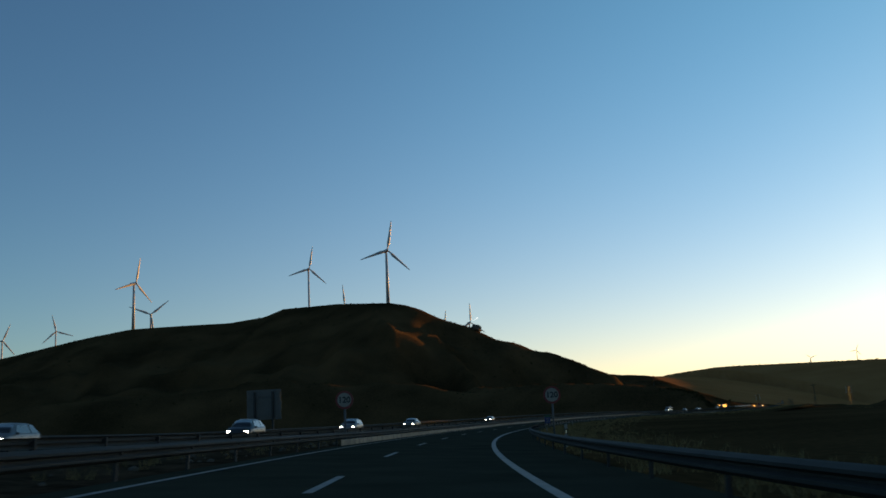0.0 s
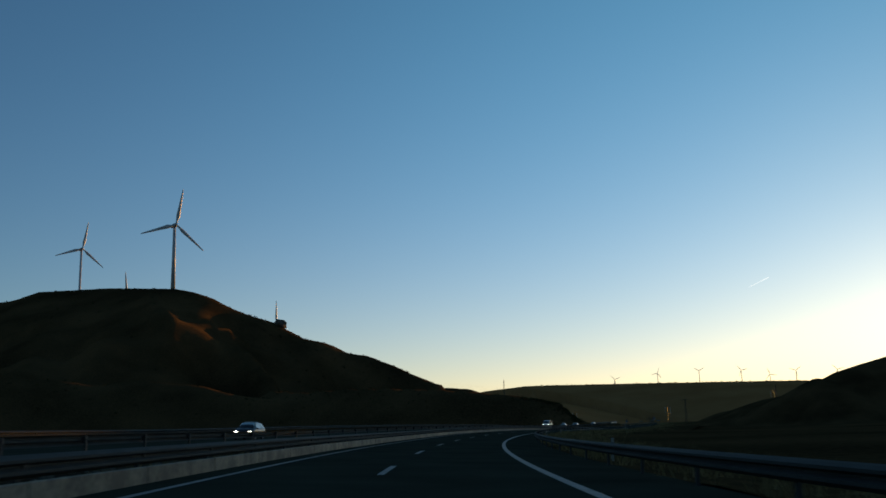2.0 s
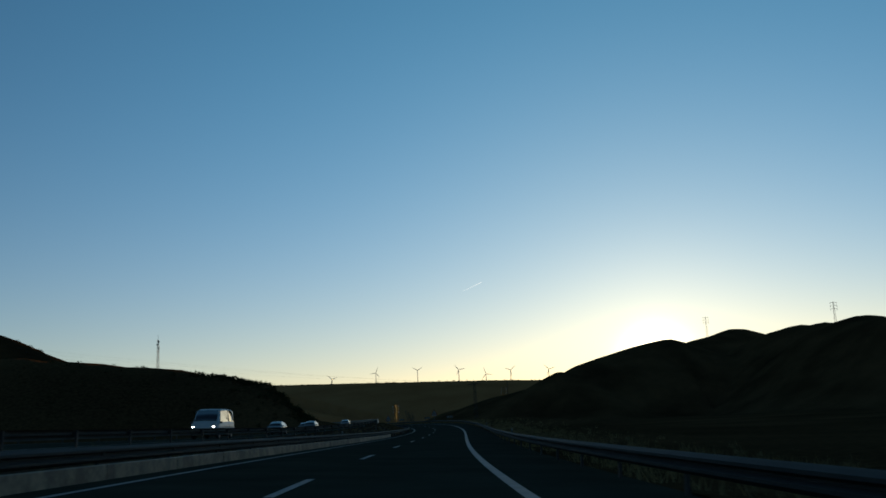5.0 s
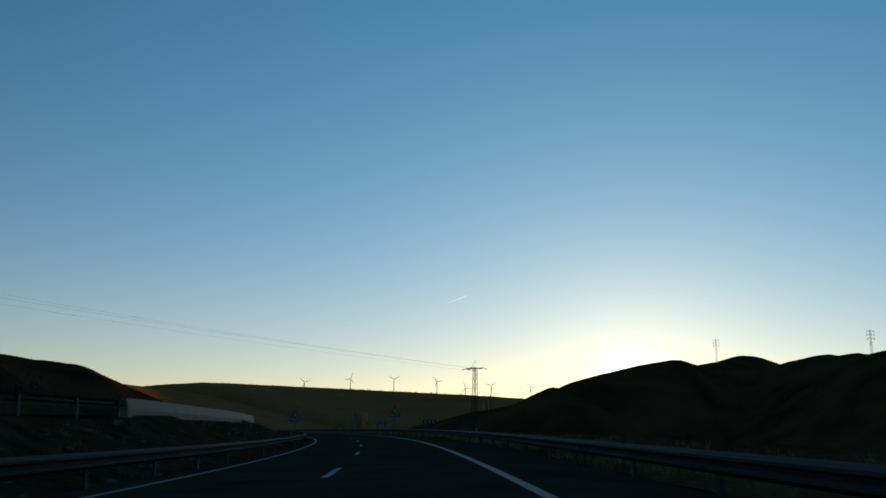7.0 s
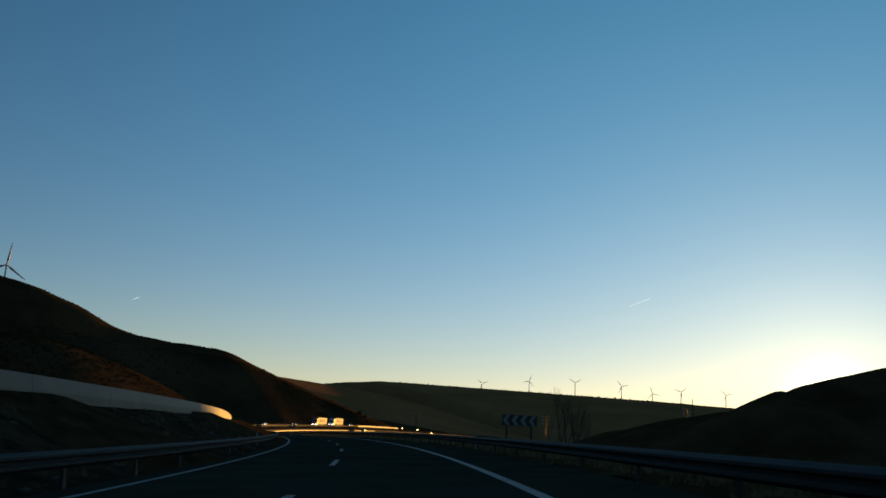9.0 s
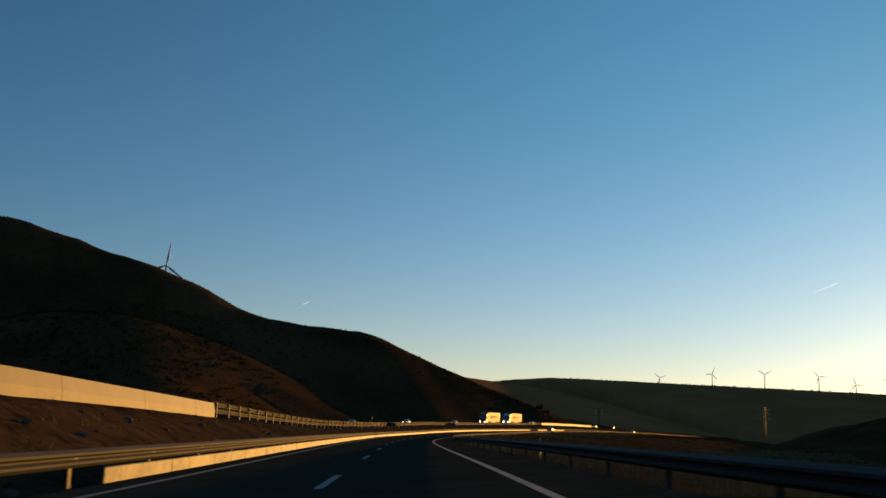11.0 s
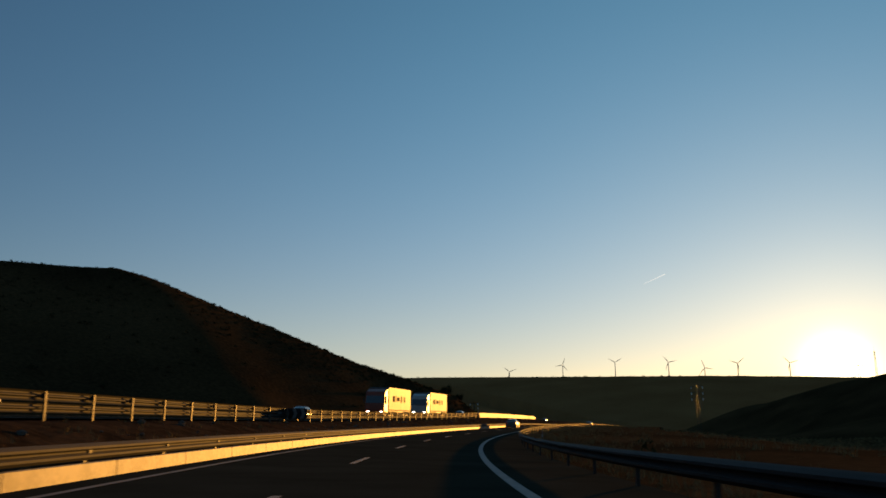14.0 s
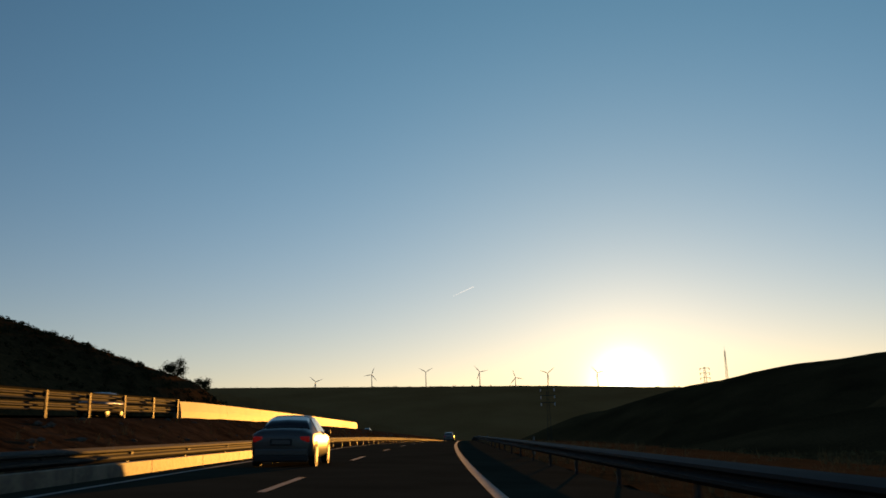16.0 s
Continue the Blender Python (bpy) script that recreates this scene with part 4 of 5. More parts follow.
def car(stations, paint, label, marks, lit=False):
    """marks: station numbers of rear glass (from, to), roof (from, to) and windscreen (from, to)."""
    k = CAR
    root = tagged(new("car"), label, "car", "cars on the motorway")
    secs = [(y * k, [(x * k, z * k) for x, z in ring(w, zb, belt, top, wt)]) for y, w, zb, belt, top, wt in stations]
    body = part("body", loft(secs), paint, root, smooth=True)
    (r0, r1), (f0, f1) = marks

    def pt(i, j, sx=1, out=0.006):
        y, pts = secs[i]
        x, z = pts[j]
        return Vector((sx * (x + out), y, z))

    def pane(name, quad, mat=GLASS, n=Vector((0, 0, 0))):
        bm = bmesh.new()
        c = sum(quad, Vector()) / len(quad)
        vs = [bm.verts.new(c + (q - c) * 0.90 + n) for q in quad]
        lo = [bm.verts.new(c + (q - c) * 0.90 - n * 0.8) for q in quad]
        bm.faces.new(vs)
        for i in range(len(vs)):
            bm.faces.new((vs[i], lo[i], lo[(i + 1) % len(vs)], vs[(i + 1) % len(vs)]))
        bmesh.ops.recalc_face_normals(bm, faces=bm.faces)
        return part(name, bm, mat, root)

    def screen_pane(name, i0, i1, out):
        """Curved glass that follows the body from one station to another."""
        bm = bmesh.new()
        rows = []
        for i in range(i0, i1 + 1):
            y, pts = secs[i]
            if i in (i0, i1):
                j = i0 + 1 if i == i0 else i1 - 1
                y2, p2 = secs[j]
                y, pts = y + (y2 - y) * 0.10, [(a[0] + (b[0] - a[0]) * 0.10, a[1] + (b[1] - a[1]) * 0.10) for a, b in zip(pts, p2)]
            across = [(pts[6][0] * 0.97, pts[6][1]), pts[7], pts[8]]
            across += [(-x, z) for x, z in reversed(across[:2])]
            rows.append([bm.verts.new(Vector((x, y, z)) + out) for x, z in across])
        for p, q in zip(rows[:-1], rows[1:]):
            for j in range(4):
                bm.faces.new((p[j], p[j + 1], q[j + 1], q[j]))
        bmesh.ops.recalc_face_normals(bm, faces=bm.faces)
        r = bmesh.ops.solidify(bm, geom=bm.faces[:], thickness=0.012)
        return part(name, bm, GLASS, root, smooth=True)

    screen_pane("rear_window", r0, r1, Vector((0, -0.006, 0.012)))
    screen_pane("windscreen", f0, f1, Vector((0, 0.006, 0.012)))
    mid = (r1 + f0) // 2
    for sx in (-1, 1):
        nn = Vector((sx * 0.010, 0, 0.003))
        a = r0 + 1 if r1 - r0 > 1 else r0
        pane("rear_side_window", [pt(a, 5, sx), pt(mid, 5, sx), pt(mid, 6, sx), pt(r1, 6, sx)], n=nn)
        b = f1 - 1 if f1 - f0 > 1 else f1
        pane("front_side_window", [pt(mid, 5, sx), pt(b, 5, sx), pt(f0, 6, sx), pt(mid, 6, sx)], n=nn)
        # mirror
        bm = bmesh.new()
        m = pt(b, 5, sx)
        box(bm, 0.17 * k, 0.10 * k, 0.13 * k, m.x + sx * 0.09 * k, m.y - 0.02, m.z + 0.03, 0.02 * k)
        part("door_mirror", bm, PLASTIC, root)
        # door handles
        for hy in (-0.75, 0.25):
            bm = bmesh.new()
            box(bm, 0.03 * k, 0.18 * k, 0.03 * k, sx * (stations[mid][1] + 0.005) * k, hy * k, 0.80 * k, 0.006)
            part("door_handle", bm, CHROME, root)
        # lamps
        ys, zs = secs[1][0], stations[1][3] * k
        bm = bmesh.new()
        box(bm, 0.27 * k, 0.10 * k, 0.16 * k, sx * 0.66 * k, ys + 0.01, zs - 0.10 * k, 0.025 * k)
        part("tail_lamp", bm, TAILLAMP, root, "red tail lamp")
        ye, ze = secs[-2][0], stations[-2][3] * k
        bm = bmesh.new()
        box(bm, 0.30 * k, 0.10 * k, 0.14 * k, sx * 0.60 * k, ye + 0.0, ze - 0.03 * k, 0.03 * k)
        part("headlamp", bm, HEADLAMP if lit else CHROME, root, "lit headlamp" if lit else "")
        # wheels
        for wy in (stations[0][0] + 0.86, stations[-1][0] - 0.85):
            R, W = 0.325 * k, 0.205 * k
            cx = sx * (0.885 * k - W / 2 + 0.012)
            mm = Matrix.Translation((cx, wy * k, R)) @ Matrix.Rotation(radians(90), 4, "Y")
            bm = bmesh.new()
            bmesh.ops.create_cone(bm, cap_ends=True, segments=28, radius1=R, radius2=R, depth=W, matrix=mm)
            bmesh.ops.bevel(bm, geom=[e for e in bm.edges if len(e.link_faces) == 2 and any(len(f.verts) > 8 for f in e.link_faces)], offset=0.02 * k, segments=2, affect="EDGES")
            wheel = part("wheel", bm, RUBBER, root)
            bm = bmesh.new()
            for q in range(5):
                sp = Matrix.Translation((cx + sx * W * 0.5, wy * k, R)) @ Matrix.Rotation(radians(72 * q), 4, "X")
                box(bm, 0.02 * k, 0.055 * k, 0.21 * k, 0, 0, 0.115 * k, 0.004, sp)
            for r_ in (0.225, 0.05):
                bmesh.ops.create_cone(bm, cap_ends=True, segments=24, radius1=r_ * k, radius2=r_ * k, depth=0.012 * k, matrix=Matrix.Translation((cx + sx * (W * 0.5 - (0.0 if r_ > 0.1 else -0.008)), wy * k, R)) @ Matrix.Rotation(radians(90), 4, "Y"))
            part("rim", bm, ALLOY, wheel)
            bm = bmesh.new()
            bmesh.ops.create_cone(bm, cap_ends=True, segments=28, radius1=R * 1.16, radius2=R * 1.16, depth=0.01, matrix=Matrix.Translation((sx * (0.885 * k + 0.001), wy * k, R * 1.04)) @ Matrix.Rotation(radians(90), 4, "Y"))
            part("wheel_arch", bm, PLASTIC, root)
    # bumpers, plate recess, shark fin
    yb = stations[0][0] * k
    bm = bmesh.new()
    box(bm, 1.50 * k, 0.12 * k, 0.20 * k, 0, yb + 0.03, 0.40 * k, 0.04 * k)
    part("rear_bumper", bm, paint, root)
    bm = bmesh.new()
    box(bm, 1.5 * k, 0.16 * k, 0.20 * k, 0, yb + 0.05, 0.24 * k, 0.04 * k)
    part("rear_skirt", bm, PLASTIC, root)
    bm = bmesh.new()
    box(bm, 0.62 * k, 0.03, 0.18 * k, 0, yb - 0.008, 0.68 * k, 0.008)
    recess = part("plate_recess", bm, PLASTIC, root)
    bm = bmesh.new()
    box(bm, 0.50 * k, 0.01, 0.11 * k, 0, yb - 0.027, 0.68 * k, 0.002)
    part("number_plate", bm, PLATE, recess, "plain pale number plate")
    bm = bmesh.new()
    box(bm, 1.3 * k, 0.10 * k, 0.16 * k, 0, -yb - 0.02, 0.42 * k, 0.03 * k)
    part("grille", bm, PLASTIC, root)
    bm = bmesh.new()
    top = stations[r1][4] * k
    box(bm, 0.03 * k, 0.12 * k, 0.07 * k, 0, (stations[r1][0] + 0.15) * k, top + 0.03 * k, 0.008)
    part("roof_aerial", bm, PLASTIC, root)
    return root


SED_MARKS, HAT_MARKS, VAN_MARKS = ((3, 5), (7, 9)), ((2, 3), (6, 8)), ((1, 2), (5, 7))
silver = car(SEDAN, SILVER, "silver four-door saloon with red tail lamps on the asphalt", SED_MARKS)
silver.matrix_basis = road_pose(641.5, -2.62, 0.004)
lead = car(HATCH, GREYCAR, "grey hatchback driving ahead in the traffic lane", HAT_MARKS)
lead.matrix_basis = road_pose(724, 0.0, 0.004)


def oncoming(thing, s, o):
    thing.matrix_basis = road_pose(s, o, float(other_level(s)) + 0.004) @ pose(0, 0, 0, 0, 0, 180)


dark = car(HATCH, DARKCAR, "dark hatchback with lit headlamps on the oncoming carriageway", HAT_MARKS, True)
oncoming(dark, 39, -12.3)
grey = car(HATCH, GREYCAR, "grey hatchback with lit headlamps on the oncoming carriageway", HAT_MARKS, True)
oncoming(grey, 60, -12.3)
estate = car(SEDAN, SILVER, "silver saloon with lit headlamps on the oncoming carriageway", SED_MARKS, True)
oncoming(estate, 80, -12.3)
van = car(VAN, WHITECAR, "white van with lit headlamps on the oncoming carriageway", VAN_MARKS, True)
van["category"] = "van"
oncoming(van, 234, -12.3)
for src, s, o in ((grey, 23.5, -14.6), (dark, 116.5, -12.3), (grey, 247.5, -12.3), (dark, 259.5, -12.3), (estate, 268, -14.6), (grey, 281.5, -12.3), (estate, 530.5, -12.3), (grey, 564.5, -12.3), (dark, 596, -12.4), (grey, 652, -12.4), (dark, 715, -12.4), (dark, 745, -14.4)):
    copy_thing(src, road_pose(s, o, float(other_level(s)) + 0.004) @ pose(0, 0, 0, 0, 0, 180))


def lorry(paint, label):
    """An articulated lorry with a curtain-sided trailer; it faces +y."""
    k = CAR
    root = tagged(new("lorry"), label, "lorry", "lorries on the motorway")
    # curtain with shallow folds
    bm = bmesh.new()
    n, L, H, W = 60, 13.2 * k, 2.75 * k, 1.25 * k
    rs = np.random.RandomState(6)
    for sx in (-1, 1):
        cols = []
        for i in range(n + 1):
            y = -L / 2 + L * i / n
            d = 0.018 * math.sin(i * 1.9) + 0.012 * rs.rand()
            cols.append([bm.verts.new((sx * (W + d * w), y, z)) for z, w in ((1.15 * k, 1.0), (2.0 * k, 0.7), (3.0 * k, 0.5), (1.15 * k + H, 0.1))])
        for p, q in zip(cols[:-1], cols[1:]):
            for j in range(3):
                bm.faces.new((p[j], q[j], q[j + 1], p[j + 1]))
    bmesh.ops.recalc_face_normals(bm, faces=bm.faces)
    curtain = part("curtain", bm, CURTAIN, root, "pale folded side curtain", True)
    for sx in (-1, 1):
        for dy, w, h in ((3.9, 0.9, 0.7), (2.7, 0.25, 0.8), (1.6, 0.55, 0.5), (0.9, 0.55, 0.5), (-0.5, 0.35, 0.8), (-1.6, 0.15, 0.7), (-2.6, 0.4, 0.7)):
            bm = bmesh.new()
            box(bm, 0.01, w * k, h * k, sx * (W + 0.03), dy * k, 2.55 * k)
            part("lettering_bar", bm, PRINT, curtain, "faded grey lettering")
        for i in range(22):
            bm = bmesh.new()
            box(bm, 0.02, 0.05, 0.22 * k, sx * (W + 0.02), -L / 2 + 0.3 + i * (L - 0.6) / 21, 1.10 * k)
            part("strap", bm, PLASTIC, curtain)
    bm = bmesh.new()
    box(bm, 2 * W - 0.03, L, 0.10 * k, 0, 0, 1.15 * k + H, 0.02)
    part("trailer_roof", bm, SIGNWHITE, root)
    for yy in (-L / 2, L / 2):
        bm = bmesh.new()
        box(bm, 2 * W, 0.06, H + 0.05, 0, yy, 1.15 * k + H / 2, 0.02)
        part("trailer_end", bm, SIGNBACK, root)
    bm = bmesh.new()
    box(bm, 2 * W - 0.1, L, 0.22 * k, 0, 0, 1.0 * k, 0.02)
    part("chassis", bm, DARKSTEEL, root)
    for sx in (-1, 1):
        bm = bmesh.new()
        box(bm, 0.04, 4.2 * k, 0.45 * k, sx * (W - 0.04), 0.2 * k, 0.72 * k, 0.01)
        part("side_guard", bm, SIGNBACK, root)
    # cab
    cw, y0 = 1.22 * k, L / 2 + 0.35 * k
    prof = [(0, 0.5), (1.9, 0.5), (1.98, 1.2), (1.95, 1.9), (1.75, 3.0), (1.5, 3.35), (0.2, 3.75), (0, 3.7)]
    bm = bmesh.new()
    lft = [bm.verts.new((-cw, y0 + a * k, b * k)) for a, b in prof]
    rgt = [bm.verts.new((cw, y0 + a * k, b * k)) for a, b in prof]
    bm.faces.new(lft)
    bm.faces.new(rgt[::-1])
    for i in range(len(prof)):
        j = (i + 1) % len(prof)
        bm.faces.new((lft[i], rgt[i], rgt[j], lft[j]))
    bmesh.ops.recalc_face_normals(bm, faces=bm.faces)
    bmesh.ops.bevel(bm, geom=bm.edges[:], offset=0.05, segments=2, affect="EDGES")
    part("cab", bm, paint, root)
    bm = bmesh.new()
    q = [(-cw * .92, 1.97, 1.95), (cw * .92, 1.97, 1.95), (cw * .88, 1.80, 2.85), (-cw * .88, 1.80, 2.85)]
    bm.faces.new([bm.verts.new((x, y0 + a * k + 0.025, b * k)) for x, a, b in q])
    part("windscreen", bm, GLASS, root)
    for sx in (-1, 1):
        bm = bmesh.new()
        q = [(0.7, 1.85), (1.75, 1.85), (1.6, 2.75), (0.7, 2.8)]
        bm.faces.new([bm.verts.new((sx * (cw + 0.008), y0 + a * k, b * k)) for a, b in q])
        part("side_window", bm, GLASS, root)
        bm = bmesh.new()
        box(bm, 0.10 * k, 0.12 * k, 0.6 * k, sx * (cw + 0.18 * k), y0 + 1.85 * k, 2.3 * k, 0.03)
        part("mirror", bm, PLASTIC, root)
        bm = bmesh.new()
        box(bm, 0.35 * k, 0.08, 0.18 * k, sx * 0.85 * k, y0 + 1.93 * k, 0.85 * k, 0.02)
        part("headlamp", bm, HEADLAMP, root, "lit headlamp")
        for wy in (-4.6, -3.4, -2.2, 6.3, 8.3):
            R = 0.5 * k
            mm = Matrix.Translation((sx * (W - 0.16), wy * k, R)) @ Matrix.Rotation(radians(90), 4, "Y")
            bm = bmesh.new()
            bmesh.ops.create_cone(bm, cap_ends=True, segments=24, radius1=R, radius2=R, depth=0.3, matrix=mm)
            wheel = part("wheel", bm, RUBBER, root)
            bm = bmesh.new()
            bmesh.ops.create_cone(bm, cap_ends=True, segments=20, radius1=R * 0.55, radius2=R * 0.45, depth=0.32, matrix=mm)
            part("rim", bm, SIGNBACK, wheel)
    return root


lorry_a = lorry(CABRED, "articulated lorry with a red cab and sunlit pale curtains")
oncoming(lorry_a, 620.5, -12.4)
lorry_b = lorry(WHITECAR, "articulated lorry with a white cab and sunlit pale curtains")
oncoming(lorry_b, 637, -12.4)

# ================= plants and stones =================


def clumps(name, places, mat, label, category, leaves=14, seed=1, flat=0.75):
    """Many small tufts of leaf triangles: places are (x, y, z, size)."""
    rs = np.random.RandomState(seed)
    P = np.array(places)
    n = len(P)
    d = rs.normal(size=(n, leaves, 3))
    d /= np.linalg.norm(d, axis=2, keepdims=True)
    d *= rs.rand(n, leaves, 1) ** 0.4
    d[..., 2] = np.abs(d[..., 2]) * flat * 1.6
    c = P[:, None, :3] + d * P[:, None, 3:4] * np.array([1, 1, 0.8])
    tri = rs.normal(size=(n, leaves, 3, 3)) * P[:, None, None, 3:4] * 0.20
    v = (c[:, :, None, :] + tri).reshape(-1, 3)
    f = np.arange(len(v)).reshape(-1, 3)
    ob = mesh_ob(name, v.tolist(), f.tolist(), mat)
    return tagged(ob, label, category, kind="stuff")


def blades(name, places, mat, label, category, count=9, seed=1):
    """Tufts of thin upright stalks: places are (x, y, z, height)."""
    rs = np.random.RandomState(seed)
    P = np.array(places)
    n = len(P)
    foot = P[:, None, :3] + rs.normal(size=(n, count, 3)) * np.array([1, 1, 0]) * P[:, None, 3:4] * 0.35
    lean = rs.normal(size=(n, count, 3)) * np.array([0.35, 0.35, 0.0]) + np.array([0, 0, 1])
    tip = foot + lean * P[:, None, 3:4] * rs.uniform(0.6, 1.3, (n, count, 1))
    side = rs.normal(size=(n, count, 3)) * np.array([1, 1, 0])
    side = side / np.linalg.norm(side, axis=2, keepdims=True) * P[:, None, 3:4] * 0.035
    v = np.stack([foot - side, foot + side, tip], 2).reshape(-1, 3)
    ob = mesh_ob(name, v.tolist(), np.arange(len(v)).reshape(-1, 3).tolist(), mat)
    return tagged(ob, label, category, kind="stuff")


rs = np.random.RandomState(11)
spots = []


def along_crest(index, count, spread, size, u0=0.0, u1=1.0):
    pts = np.array(CRESTS[index][0])
    seg = np.linalg.norm(np.diff(pts[:, :2], axis=0), axis=1)
    cum = np.concatenate([[0], np.cumsum(seg)])
    q = rs.uniform(u0, u1, count) * cum[-1]
    x = np.interp(q, cum, pts[:, 0]) + rs.normal(size=count) * spread
    y = np.interp(q, cum, pts[:, 1]) + rs.normal(size=count) * spread
    z = ground_at(x, y)
    _, o = nearest_on_road(x[None], y[None])
    for a, b, c, off in zip(x, y, z, o[0]):
        if off < -15 or off > 7:
            spots.append((a, b, c - 0.12, size * rs.uniform(0.5, 1.5)))


along_crest(0, 1500, 45, 0.55)
along_crest(0, 500, 14, 0.5, 0.85, 1.0)
along_crest(1, 250, 14, 0.45)
along_crest(2, 700, 9, 0.30)
along_crest(2, 420, 1.3, 0.42, 0.80, 1.0)
along_crest(3, 5200, 34, 0.42, 0.3, 1.0)
along_crest(3, 900, 3, 0.34, 0.3, 1.0)
along_crest(5, 2600, 20, 0.5)
along_crest(4, 3200, 15, 0.30)
along_crest(4, 900, 2, 0.24)
along_crest(4, 3500, 9, 0.30, 0.55, 1.0)
along_crest(6, 400, 25, 0.22)
clumps("scrub", spots, SCRUB, "dark low scrub dotted over the dry hills", "scrub", 26, 2)
spots = []
along_crest(10, 800, 9, 2.0, 0.15, 0.9)
clumps("far_trees", spots, SCRUB, "small dark trees along the far ridge", "trees", 26, 3)
# straw on the verges
spots = []
for _ in range(9000):
    s, o = rs.uniform(-5, 760), 3.75 + abs(rs.normal()) * 4.0
    p = road_xyz(s, o, -0.10 - 0.45 * (o - 3.65) / 13.35)
    spots.append((*p, rs.uniform(0.10, 0.30)))
for _ in range(5200):
    s, o = rs.uniform(450, 790), rs.uniform(9, 62)
    p = road_xyz(s, 0.0)
    h_ = float(line(s, HEAD))
    x_, y_ = p[0] + o * math.cos(h_), p[1] + o * math.sin(h_)
    if wave(np.array(x_), np.array(y_), 26, 31) > 0.02:
        spots.append((x_, y_, ground_z(x_, y_) - 0.05, rs.uniform(0.2, 0.6)))
blades("verge_grass", spots, STRAW, "tufts of dry straw on the verge and field", "grass", 12, 4)
spots = []
for _ in range(3000):
    s, o = rs.uniform(0, 760), rs.uniform(-9.2, -5.6)
    p = road_xyz(s, o, 0.0)
    up_ = np.interp(-o, -prof, up)
    spots.append((p[0], p[1], p[2] + (float(other_level(s)) * up_ - 0.05) * ROAD, rs.uniform(0.08, 0.2)))
blades("bank_weeds", spots, STRAW, "dry weeds on the earth bank", "weeds", 10, 5)
# loose stones on the bank
vs, fs = [], []
bm = bmesh.new()
bmesh.ops.create_icosphere(bm, subdivisions=1, radius=1)
iv = np.array([v.co[:] for v in bm.verts])
fi = np.array([[v.index for v in f.verts] for f in bm.faces])
bm.free()
for i in range(2600):
    s, o = rs.uniform(0, 760), rs.uniform(-9.2, -5.4)
    p = road_xyz(s, o, 0.0)
    up_ = np.interp(-o, -prof, up)
    size = 0.03 + 0.10 * rs.rand() ** 3
    q = iv * (1 + 0.35 * (rs.rand(len(iv), 1) - 0.5)) * np.array([1, 0.8, 0.6]) * size
    vs.append(q + p + np.array([0, 0, (float(other_level(s)) * up_ - 0.01) * ROAD]))
    fs.append(fi + i * len(iv))
tagged(mesh_ob("stones", np.concatenate(vs).tolist(), np.concatenate(fs).tolist(), STONE), "pale loose stones on the earth bank", "stones", kind="stuff")


def bare_tree(x, y, top, spread, stems, seed):
    r = random.Random(seed)
    root = tagged(new("bare_tree"), "leafless thin-branched tree on the verge", "tree")
    low = ground_z(x, y)
    height = top - low
    trunks, twigs = [bmesh.new() for _ in range(stems)], bmesh.new()

    def grow(bm, p, d, length, rad, depth):
        q = p + d * length
        bend = p.lerp(q, 0.5) + Vector((r.uniform(-1, 1), r.uniform(-1, 1), 0)) * length * 0.06
        tube(bm, p, bend, rad, rad * 0.85, 6 if depth < 3 else 4)
        tube(bm, bend, q, rad * 0.85, rad * 0.7, 6 if depth < 3 else 4)
        if depth >= 5:
            return
        for _ in range(2 if depth else 3):
            nd = (d + Vector((r.uniform(-0.6, 0.6), r.uniform(-0.6, 0.6), r.uniform(0.2, 0.5)))).normalized()
            grow(twigs if depth else bm, q - d * length * r.uniform(0, 0.45), nd, length * r.uniform(0.6, 0.9), rad * 0.64, depth + 1)

    for i, bm in enumerate(trunks):
        a = i * 6.283 / stems + r.uniform(-0.3, 0.3)
        out = spread * 0.22
        grow(bm, Vector((out * math.cos(a), out * math.sin(a), -0.1)), Vector((0.13 * math.cos(a), 0.13 * math.sin(a), 1)).normalized(), height * 0.30, height * 0.016, 0)
    points = [v for bm in trunks + [twigs] for v in bm.verts]
    tall = max(v.co.z for v in points)
    wide = max(max(v.co.x for v in points) - min(v.co.x for v in points), max(v.co.y for v in points) - min(v.co.y for v in points))
    for v in points:
        v.co = Vector((v.co.x * spread / wide, v.co.y * spread / wide, v.co.z * height / tall))
    for bm in trunks:
        part("trunk", bm, BARK, root)
    part("crown", twigs, BARK, root)
    root.matrix_basis = pose(x, y, low)


bare_tree(125.75, 375.2, 5.75, 2.5, 4, 3)
bare_tree(124.72, 375.65, 4.9, 0.6, 2, 5)
bare_tree(126.45, 374.6, 4.75, 0.7, 3, 8)


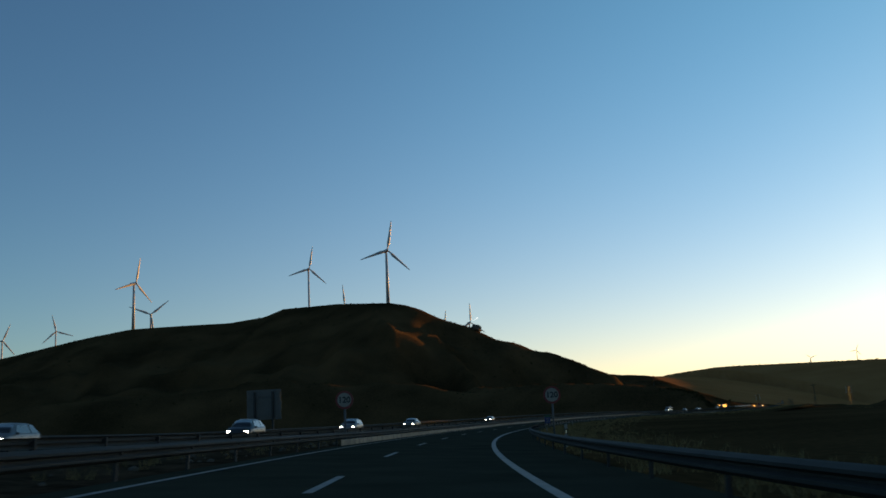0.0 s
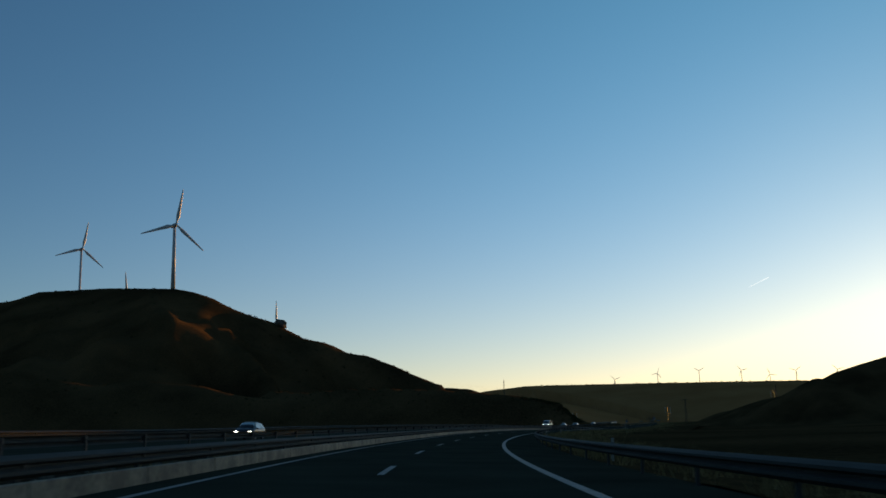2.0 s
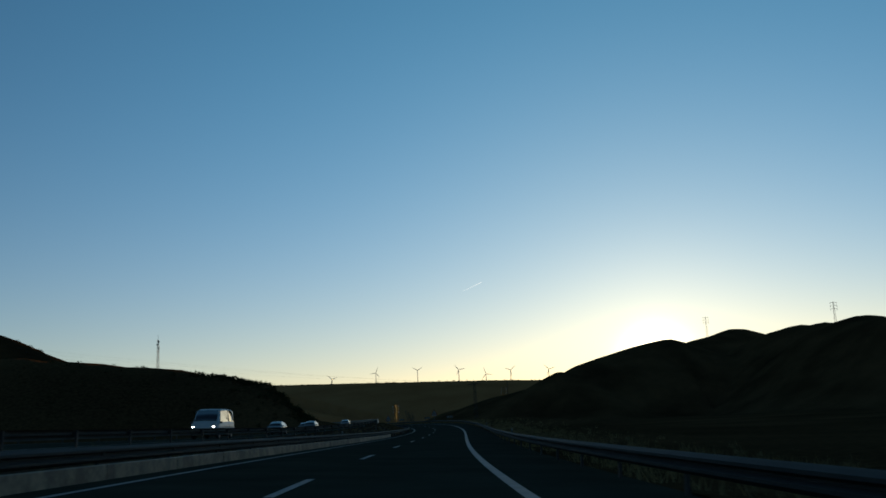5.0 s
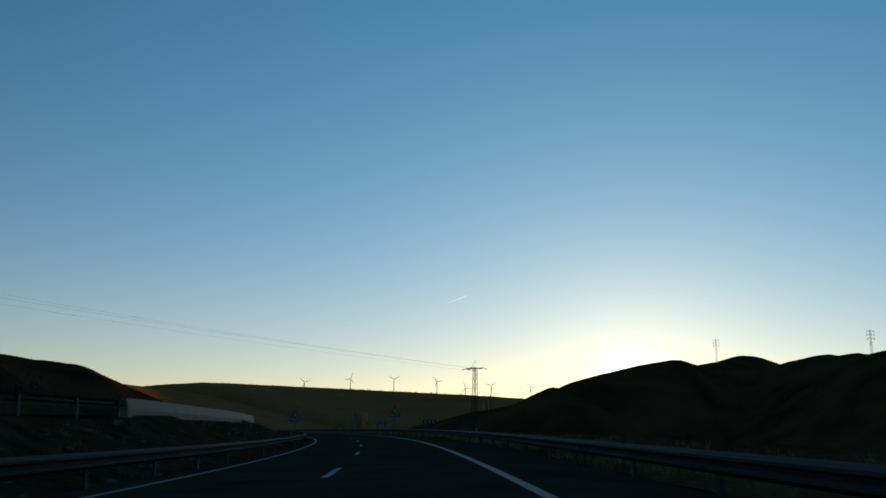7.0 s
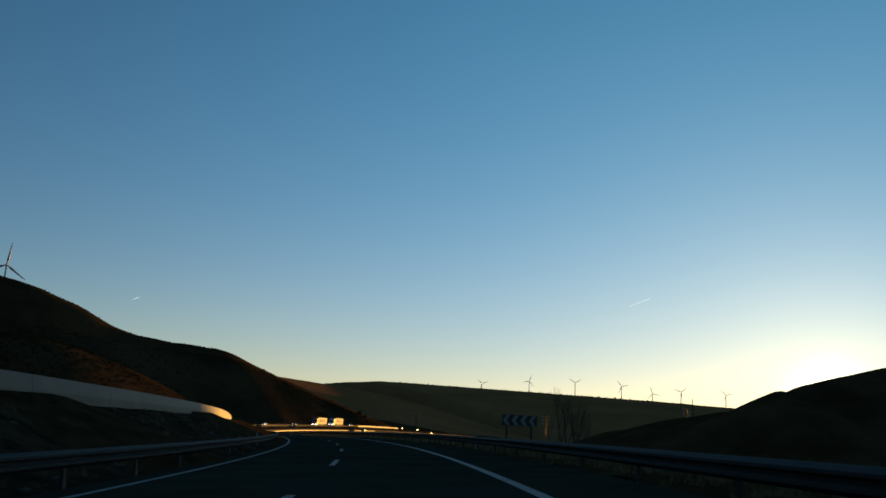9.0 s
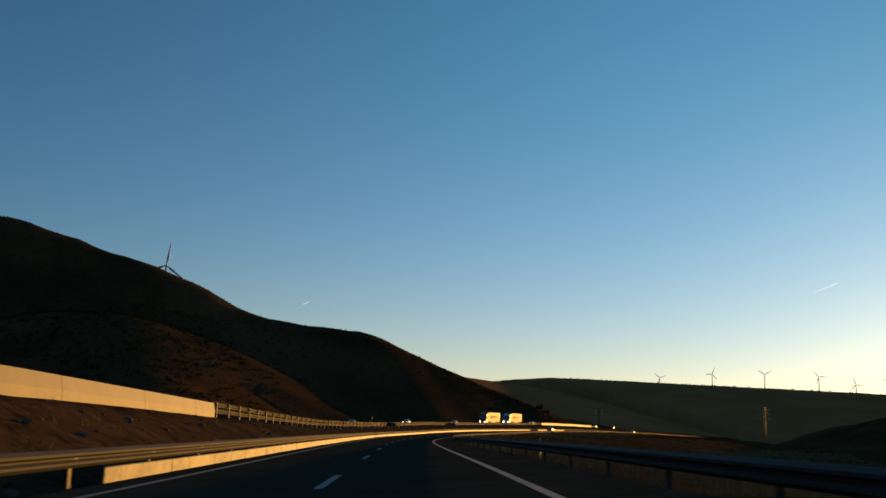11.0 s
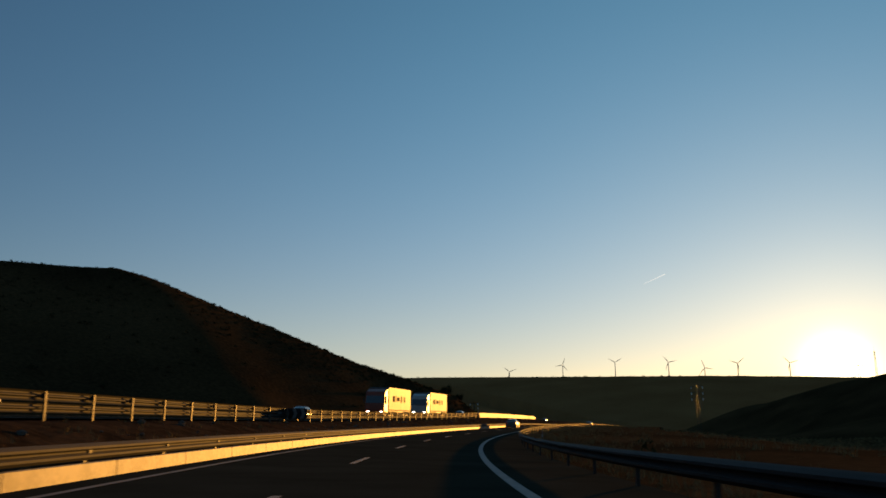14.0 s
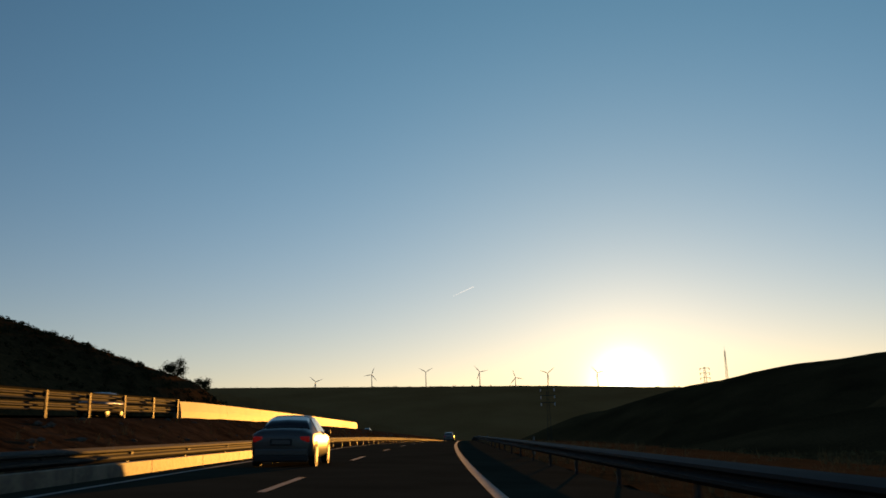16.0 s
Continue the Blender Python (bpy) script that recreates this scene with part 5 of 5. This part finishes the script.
def leafy_tree(x, y, height, seed, label):
    r = random.Random(seed)
    z = ground_z(x, y)
    root = tagged(new("tree"), label, "tree")
    bm = bmesh.new()
    tube(bm, (0, 0, -0.2), (0.1, 0, height * 0.45), height * 0.05, height * 0.03, 8)
    tops = []
    for i in range(7):
        a = i * 0.9 + r.random()
        q = Vector((math.cos(a) * height * r.uniform(0.2, 0.45), math.sin(a) * height * r.uniform(0.2, 0.45), height * r.uniform(0.55, 0.95)))
        tube(bm, (0.1, 0, height * r.uniform(0.25, 0.45)), q, height * 0.022, height * 0.008, 6)
        tops.append(q)
    part("trunk", bm, BARK, root)
    rr = np.random.RandomState(seed)
    v = []
    for q in tops:
        for _ in range(480):
            c = np.array(q) + rr.normal(size=3) * height * 0.10
            v.append(c + rr.normal(size=(3, 3)) * height * 0.022)
    v = np.concatenate(v)
    mesh_ob("crown", v.tolist(), np.arange(len(v)).reshape(-1, 3).tolist(), SCRUB, False, root)
    root.matrix_basis = pose(x, y, z - 0.42 * height)


leafy_tree(181.4, 668, 1.9, 2, "dark spreading tree beside the oncoming carriageway")
leafy_tree(183.8, 668.4, 1.5, 4, "small dark tree beside the oncoming carriageway")

# a knob of rock on the skyline of the turbine hill
bm = bmesh.new()
bmesh.ops.create_icosphere(bm, subdivisions=3, radius=1)
rk = random.Random(9)
for v in bm.verts:
    n = v.co.normalized()
    v.co = Vector((v.co.x * 2.9, v.co.y * 2.4, v.co.z * 2.3)) * (1 + 0.22 * math.sin(3.1 * n.x + 5 * n.z) * math.cos(4 * n.y) + rk.uniform(-0.05, 0.05))
rock = tagged(part("rock_outcrop", bm, STONE), "rounded brown rock outcrop on the grassy crest", "rock")
rock.matrix_basis = pose(1.2, 493.0, ground_z(1.2, 493.0) + 0.8, 0, 12, 30)

# ================= sky =================
for a, b, w in (((2269, 4160, 668), (2354, 4111, 709), 1.5), ((3, 4729, 543), (31, 4730, 559), 1.2)):
    bm = bmesh.new()
    tube(bm, a, b, w * 0.4, w, 8)
    tagged(part("contrail", bm, VAPOUR_GLOW), "short white vapour trail in the clear sky", "contrail", kind="structure")
